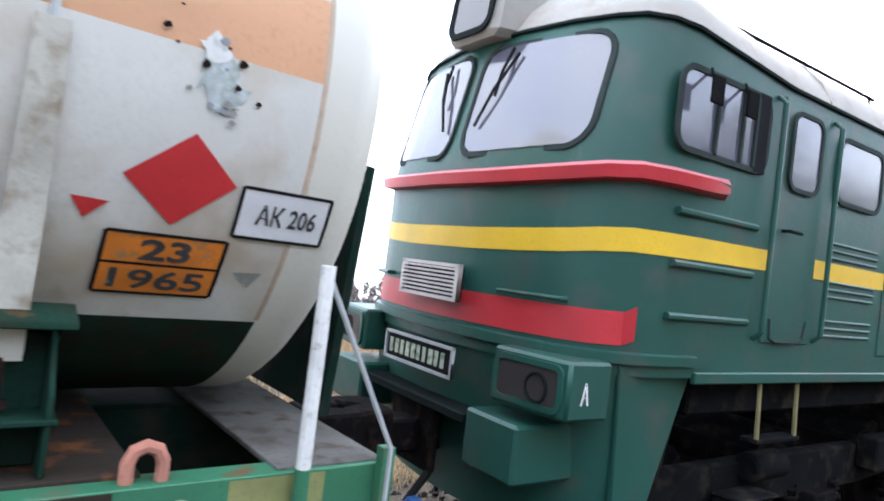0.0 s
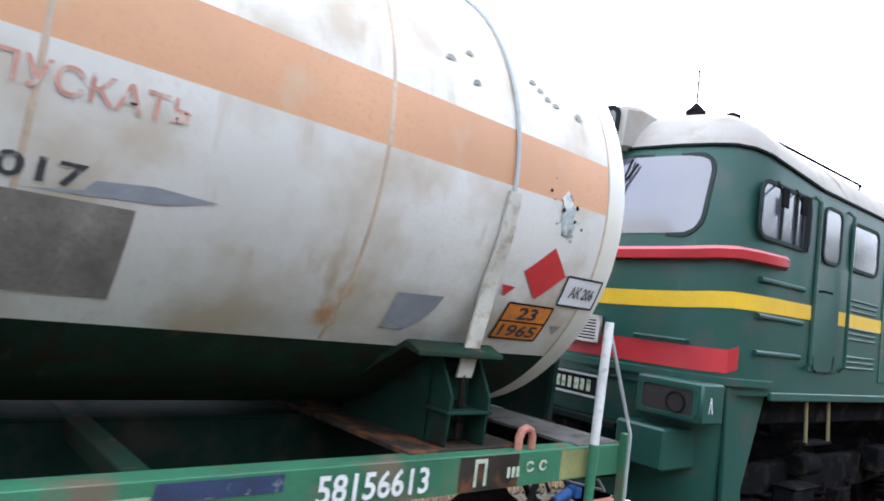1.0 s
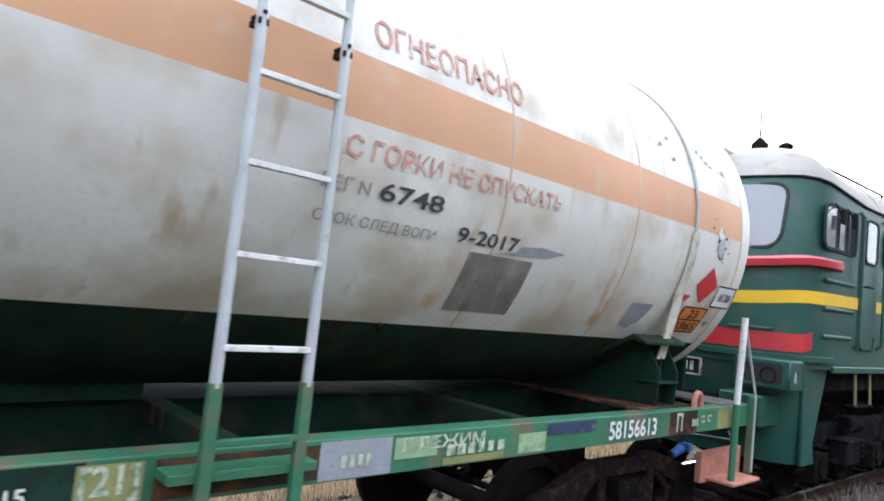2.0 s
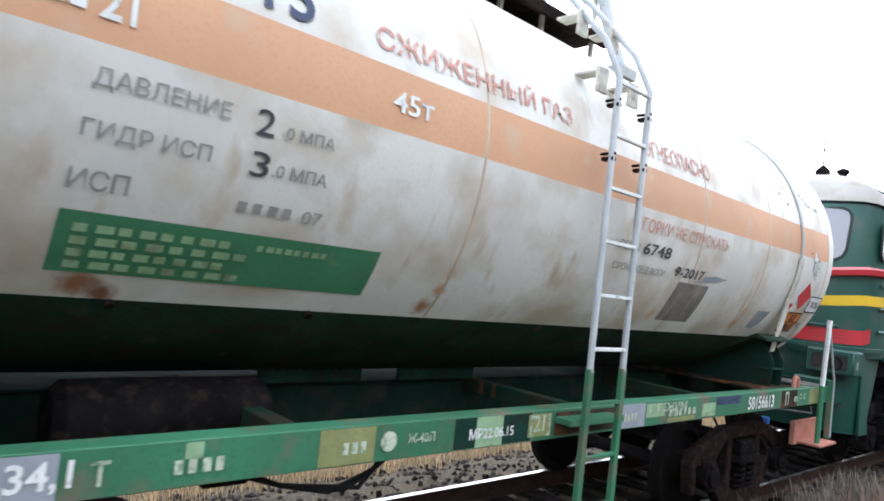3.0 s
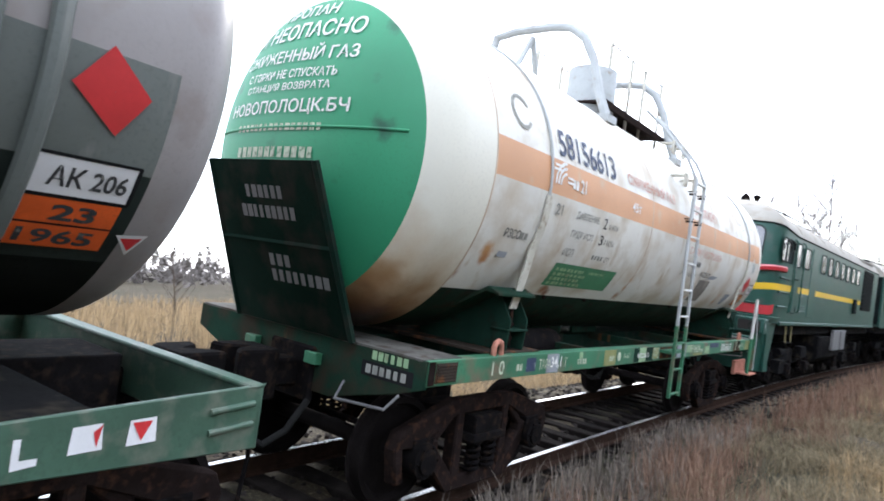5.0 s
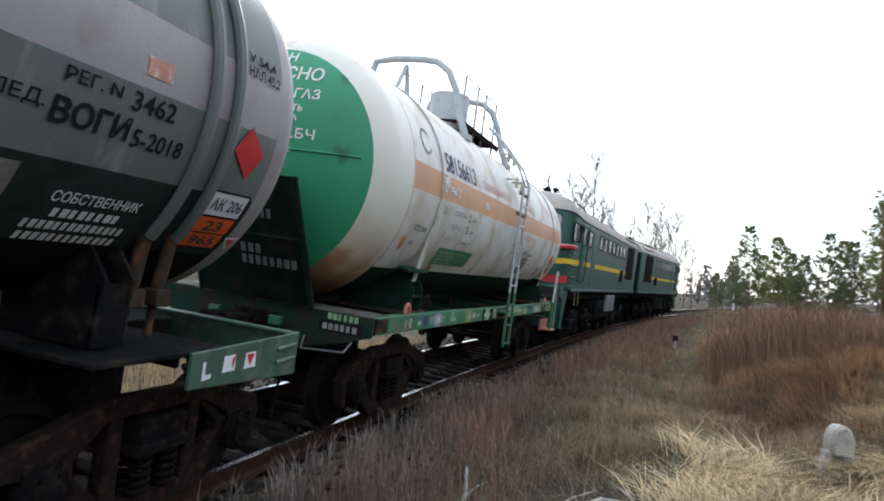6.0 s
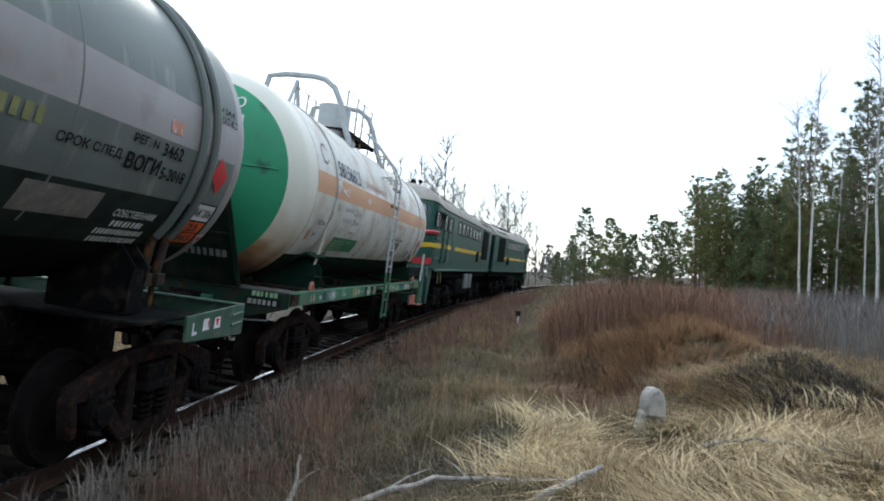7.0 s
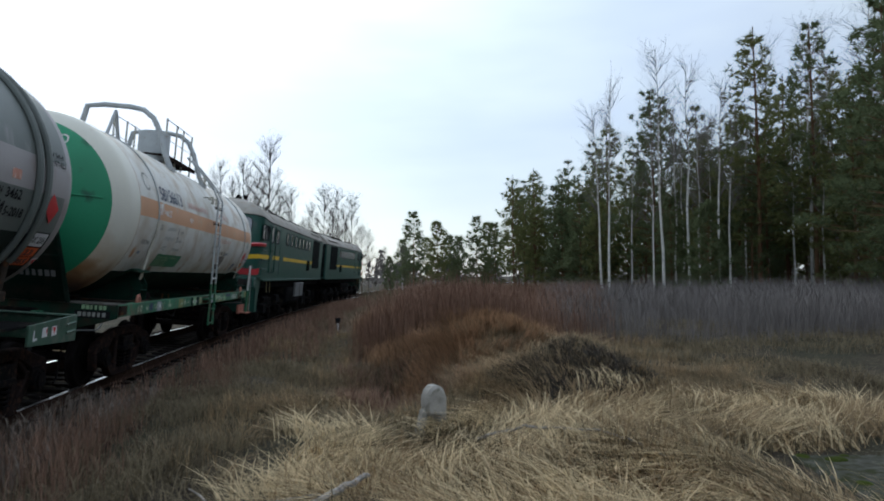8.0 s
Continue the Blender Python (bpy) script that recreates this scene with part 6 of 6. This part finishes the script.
    part("crown", twigs(limbs + [(spine[4], spine[5])], per, h * 0.1, r * 0.1, rng), twig_mat, t, "bare twigs")
    return t


def pine_tree(h, seed, low=0.25, wide=0.2, material="needles", thin=1.0):
    rng = random.Random(seed)
    t = thing("pine_tree", "Scots pine with a ragged dark green crown", "tree", "pines")
    part("trunk", Shape().tube([(0, 0, -0.2), (rng.uniform(-0.1, 0.1), rng.uniform(-0.1, 0.1), h * 0.5), (0, 0, h)], h * 0.008, 7, h * 0.002), "bark_pine", t)
    vs, fs, br = [], [], Shape()
    z = h * low
    while z < h * 0.985:
        f = (z - h * low) / (h * (1 - low))
        reach = h * wide * (1 - f) ** 0.7 * (0.6 if f < 0.12 else 1) * rng.uniform(0.7, 1.15) + 0.2
        first = rng.uniform(0, math.tau)
        for k in range(rng.choice((4, 5, 6))):
            a, l_ = first + k * 1.15 + rng.gauss(0, 0.25), reach * rng.uniform(0.4, 1.2)
            rise = l_ * rng.uniform(0.1, 0.45) + 0.5 * l_ * f
            q = Vector((math.cos(a) * l_, math.sin(a) * l_, z + rise))
            m = Vector((q.x * 0.6, q.y * 0.6, z + rise * 0.3))
            br.tube([(0, 0, z), m, q], 0.022, 3, 0.008)
            tips = [m.lerp(q, rng.uniform(0.1, 1.0)) + Vector((rng.gauss(0, 0.2), rng.gauss(0, 0.2), rng.gauss(0.06, 0.12))) * min(1.0, l_) for _ in range(max(4, int(l_ * 7 * thin)))]
            for c in tips + [q]:
                lift = Vector((math.cos(a), math.sin(a), 0.9)) * 0.5
                for _ in range(14):
                    d = (lift + Vector((rng.gauss(0, 0.8), rng.gauss(0, 0.8), rng.gauss(0, 0.7)))).normalized() * rng.uniform(0.14, 0.36)
                    w = d.cross(Vector((rng.gauss(0, 1), rng.gauss(0, 1), rng.gauss(0, 1)))).normalized() * 0.025
                    o = len(vs)
                    vs += [tuple(c - w), tuple(c + w), tuple(c + d)]
                    fs.append((o, o + 1, o + 2))
        z += h * 0.043 * rng.uniform(0.6, 1.5)
    part("bough", br, "bark_pine", t)
    part("crown", quick("crown", vs, fs, material), material, t, "clumps of needles")
    return t


def plant(kinds, spots, seed=3):
    rng = random.Random(seed)
    used = set()
    for i, (x, y, s) in enumerate(spots):
        k = kinds[i % len(kinds)]
        m = pose(x, y, height(x, y) - 0.05, 0, 0, rng.uniform(0, 360)) @ Matrix.Scale(s, 4)
        if k.name not in used:
            used.add(k.name)
            k.matrix_basis = m
        else:
            c = copy_thing(k, m)
            c.matrix_basis = m


def polar(px_az, dist):
    a = radians(px_az)
    return (4.3 + dist * math.cos(a), -5.1 + dist * math.sin(a))


TALL = [pine_tree(13.0, 1, 0.22, 0.17), pine_tree(12.0, 2, 0.12, 0.21, "needles_dark"), pine_tree(14.0, 3, 0.32, 0.17, "needles_dark"), pine_tree(11.0, 4, 0.08, 0.22)]
SMALL = [pine_tree(8.0, 5, 0.12, 0.2, "needles_dark", 1.3), pine_tree(7.2, 6, 0.18, 0.19, "needles", 1.3), pine_tree(6.4, 7, 0.1, 0.24, "needles_dark", 1.3)]
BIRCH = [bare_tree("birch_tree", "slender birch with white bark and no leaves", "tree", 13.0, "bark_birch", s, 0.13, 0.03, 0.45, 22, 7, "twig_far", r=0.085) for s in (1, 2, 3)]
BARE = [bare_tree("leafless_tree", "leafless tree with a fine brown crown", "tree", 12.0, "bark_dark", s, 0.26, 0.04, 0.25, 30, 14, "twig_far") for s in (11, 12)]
BUSH = [bare_tree("bush", "leafless bush beyond the track", "bush", 3.6, "bark_dark", s, 0.5, 0.1, 0.1, 18, 6, "twig", r=0.06) for s in (21, 22)]

wood = random.Random(77)
small_spots = [(*polar(a, d), s) for a, d, s in ((-8.0, 63, 0.98), (-10.1, 66, 1.0), (-12.0, 68, 0.9), (-13.6, 62, 0.9), (-14.6, 64, 0.95), (-11.1, 78, 1.0), (-7.0, 80, 0.8), (-9.2, 84, 0.9), (-5.8, 95, 0.8), (-15.2, 60, 0.8), (-18.8, 46, 0.85), (-21.0, 43, 0.9), (-22.6, 41, 0.8), (-24.0, 40, 0.7), (-33.0, 33, 0.75), (-30.0, 37, 0.7))]
plant(SMALL, small_spots, 5)
tall_spots = [(*polar(a, d), s) for a, d, s in ((-16.9, 47, 0.68), (-20.4, 47, 0.66), (-17.8, 53, 0.66), (-22.6, 46, 0.72), (-25.0, 44, 0.9), (-28.6, 41, 1.05), (-29.4, 46, 0.95), (-26.5, 48, 0.9), (-36.6, 37, 1.1), (-35.2, 42, 0.95), (-40.5, 38, 1.02), (-43.0, 36, 1.0), (-38.6, 43, 1.02), (-45.5, 35, 1.15), (-32.2, 46, 0.9), (-33.6, 50, 0.95), (-31.0, 53, 0.9), (-19.2, 58, 0.8), (-23.8, 56, 0.9), (-37.8, 50, 1.0), (-41.6, 46, 1.1))]
tall_spots += [(*polar(-46 - 3.4 * i + wood.uniform(-1.4, 1.4), wood.uniform(26, 40)), wood.uniform(0.95, 1.25)) for i in range(36)]
for i in range(75):
    a = wood.uniform(-50, -17)
    tall_spots.append((*polar(a, wood.uniform(46, 72)), wood.uniform(0.62, 0.8) + max(0.0, -a - 26) * 0.018))
tall_spots += [(*polar(wood.uniform(-54, -32), wood.uniform(37, 46)), wood.uniform(0.55, 0.9)) for i in range(26)]
plant(TALL, tall_spots, 6)
birch_spots = [(*polar(a, d), s) for a, d, s in ((-25.0, 35, 0.88), (-24.4, 35.5, 0.8), (-29.4, 34, 0.98), (-31.4, 34, 0.9), (-33.6, 35, 0.86), (-30.4, 37, 0.8), (-32.2, 36, 0.7), (-34.4, 36, 0.75), (-28.6, 36, 0.66), (-40.2, 40, 1.15), (-42.0, 42, 1.2), (-44.2, 38, 1.2), (-37.2, 44, 1.2), (-45.6, 41, 1.25), (-33.0, 39, 0.8), (-35.6, 38, 0.7), (-26.8, 40, 0.7), (-17.6, 60, 0.6), (-31.0, 41, 0.75), (-32.8, 42, 0.8), (-39.0, 38, 0.7), (-41.0, 37, 0.7), (-43.2, 39, 0.8))]
birch_spots += [(*polar(-48 - 5 * i, wood.uniform(24, 34)), wood.uniform(0.9, 1.2)) for i in range(20)]
plant(BIRCH, birch_spots, 7)
bare_spots = [(*polar(a, d), s) for a, d, s in ((4.4, 74, 1.45), (6.4, 78, 1.3), (8.4, 80, 1.3), (5.4, 86, 1.3), (2.6, 88, 1.15), (-0.2, 90, 1.2), (-1.4, 94, 1.2), (-2.6, 90, 1.1), (-4.0, 104, 0.8), (0.9, 100, 1.1), (-0.9, 86, 0.95), (10.6, 84, 1.15), (12.6, 90, 1.1), (16.0, 100, 0.9), (-5.4, 110, 0.6), (-3.4, 110, 0.9), (7.3, 84, 1.2), (3.6, 80, 1.1), (9.6, 92, 1.2), (-2.0, 84, 0.9), (5.0, 95, 1.3), (1.6, 82, 0.8))]
plant(BARE, bare_spots, 8)
plant(BUSH, [(*polar(a, d), s) for a, d, s in ((78.5, 21, 1.0), (72.5, 25, 0.9), (84, 27, 1.1), (66, 30, 1.0), (90, 30, 1.0), (58, 34, 1.0), (98, 28, 1.0))], 9)


def far_woods():
    rng, vs, fs = random.Random(31), [], []
    for i in range(1500):
        a = rng.uniform(-180, 180)
        d = rng.uniform(120, 230)
        x, y = polar(a, d)
        if abs(lateral(x, y)) < 9:
            continue
        h, w = rng.uniform(4, 9), rng.uniform(1.2, 2.4)
        for k in range(46):
            z = h * rng.uniform(0.05, 1.0)
            rr = w * (1.1 - z / h)
            c = Vector((x + rng.gauss(0, rr * 0.6), y + rng.gauss(0, rr * 0.6), z - 0.3))
            o = len(vs)
            for _ in range(3):
                vs.append(tuple(c + Vector((rng.gauss(0, 0.5), rng.gauss(0, 0.5), rng.gauss(0, 0.6)))))
            fs.append((o, o + 1, o + 2))
    tagged(new("far_woods", quick("far_woods", vs, fs, "twig_far")), "grey-brown woods in the distance, haze put in their colour", "woods", kind="stuff")


far_woods()


# ---- small things on the ground ----
def ground_points(pts, up=0.04):
    return [(x, y, height(x, y) + up + dz) for x, y, dz in pts]


def dead_branch(pts, r, name="fallen_branch", label="pale dead branch lying in the grass", twig_list=()):
    t = thing(name, label, "branch", "fallen branches")
    rng = random.Random(len(pts))
    pts = [Vector(p) for p in ground_points(pts)]
    fine = []
    for p, q in zip(pts, pts[1:]):
        for i in range(4):
            fine.append(p.lerp(q, i / 4) + Vector((rng.gauss(0, 0.012), rng.gauss(0, 0.012), rng.gauss(0, 0.01))))
    fine.append(pts[-1])
    part("stem", Shape().tube(fine, r, 8, r * 0.45), "branch_bark", t)
    for k, (dx, dy, dz) in enumerate(twig_list):
        p = fine[int(len(fine) * (0.3 + 0.6 * k / max(1, len(twig_list))))]
        part("twig", Shape().tube([p, p + Vector((dx, dy, dz)) * 0.5 + Vector((0, 0, 0.02)), p + Vector((dx, dy, dz))], r * 0.4, 6, r * 0.15), "branch_bark", t)
    return t


dead_branch([(8.12, -3.42, 0.0), (8.5, -3.33, 0.03), (9.0, -3.24, 0.08), (9.42, -3.14, 0.16)], 0.028, twig_list=((0.1, -0.22, 0.06), (0.16, -0.14, 0.1)))
dead_branch([(8.1, -3.46, 0.02), (8.55, -3.85, 0.05), (8.85, -4.3, 0.07), (9.0, -4.8, 0.05), (8.95, -5.35, 0.02)], 0.026, twig_list=((0.5, -0.3, 0.04), (0.3, 0.2, 0.05)))
dead_branch([(7.7, -4.25, 0.03), (8.06, -4.62, 0.05), (8.55, -5.1, 0.07), (9.05, -5.45, 0.1), (9.3, -5.6, 0.12)], 0.042, twig_list=((0.3, -0.5, 0.02),))
dead_branch([(10.0, -6.6, 0.06), (9.9, -7.0, 0.12), (9.5, -7.5, 0.1), (9.1, -7.9, 0.04)], 0.016, "fallen_twig", "dark thin stick on the straw")


def concrete_post():
    t = thing("concrete_post", "broken pale concrete post stump in the grass", "post", m=pose(10.75, -6.33, height(10.75, -6.33) - 0.1, 0, 0, 15))
    head = Shape().prism([(-0.12, 0.26), (0.1, 0.3), (0.1, 0.46), (0.06, 0.56), (-0.01, 0.59), (-0.08, 0.56), (-0.12, 0.46)], "x", -0.09, 0.09)
    part("stump", head, "concrete", t, "weathered rounded top", 0.03)
    part("leg", Shape().prism([(-0.13, 0), (-0.03, 0), (-0.02, 0.3), (-0.12, 0.3)], "x", -0.08, 0.08), "concrete", t, "", 0.02)
    part("broken_leg", Shape().prism([(0.13, 0), (0.22, 0), (0.12, 0.36), (0.06, 0.34)], "x", -0.06, 0.06), "concrete", t, "", 0.02)


def marker_post():
    x, y = 26.5, -5.75
    t = thing("marker_post", "short trackside marker with a dark top and white foot", "marker", m=pose(x, y, height(x, y)))
    part("post", Shape().cyl((0, 0, 0), (0, 0, 0.26), 0.035, 10), "plate_white", t)
    part("head", Shape().box(-0.06, -0.08, 0.26, 0.06, 0.08, 0.42).box(-0.07, -0.1, 0.4, 0.07, 0.1, 0.44), "black", t, "", 0.02)


def white_post():
    x, y = polar(-7.0, 66)
    t = thing("white_post", "thin white post beside the far track", "post", m=pose(x, y, height(x, y)))
    part("pole", Shape().cyl((0, 0, 0), (0, 0, 1.9), 0.09, 8, 0.07), "plate_white", t)
    part("cap", Shape().box(-0.1, -0.1, 1.9, 0.1, 0.1, 1.96), "plate_white", t)


def mossy_slab(x0, y0, x1, y1, turn, seed, count=16):
    t = thing("concrete_slab", "old dark concrete slab patched with green moss", "slab", "slabs", pose((x0 + x1) / 2, (y0 + y1) / 2, height((x0 + x1) / 2, (y0 + y1) / 2) + 0.02, 0, 0, turn))
    a, b = abs(x1 - x0) / 2, abs(y1 - y0) / 2
    part("slab", Shape().box(-a, -b, -0.14, a, b, 0.03), "slab_dark", t, "", 0.02)
    rng = random.Random(seed)
    for i in range(count):
        x, y = a * rng.uniform(-0.95, 0.95), b * rng.uniform(-0.95, 0.95)
        r = rng.uniform(0.03, 0.09)
        part("moss", Shape().lathe([(0, r), (r * 0.16, r * 0.8), (r * 0.25, r * 0.35), (r * 0.26, 0.001)], 10, "z", (x, y, 0.026)), "moss", t)


concrete_post()
marker_post()
white_post()
mossy_slab(7.0, -2.45, 8.0, -1.75, 8, 1, 6)
mossy_slab(7.6, -3.75, 8.25, -2.6, -4, 3, 44)
mossy_slab(7.9, -10.2, 9.1, -8.9, -12, 2, 14)


# ---- what moves ----
TRAIN = [(DARK_WAGON, -12.02), (WAGON, 0.0), (LOCO, 14.71), (LOCO_AHEAD, 33.0)]


def motions():
    for ob, lead in TRAIN:
        turned = pose(0, 0, 0, 0, 0, 180) if ob is LOCO_AHEAD else Matrix()
        walk(ob, [(t, rail_pose(lead + SPEED * t) @ turned) for t in range(9)])
    for ob, x, r in ROLLING:
        way = -1 if ob.parent is LOCO_AHEAD else 1
        walk(ob, [(0.2 * i, pose(x, 0, 0.4785) @ Matrix.Rotation(way * SPEED * 0.2 * i / r, 4, "Y")) for i in range(41)])


motions()
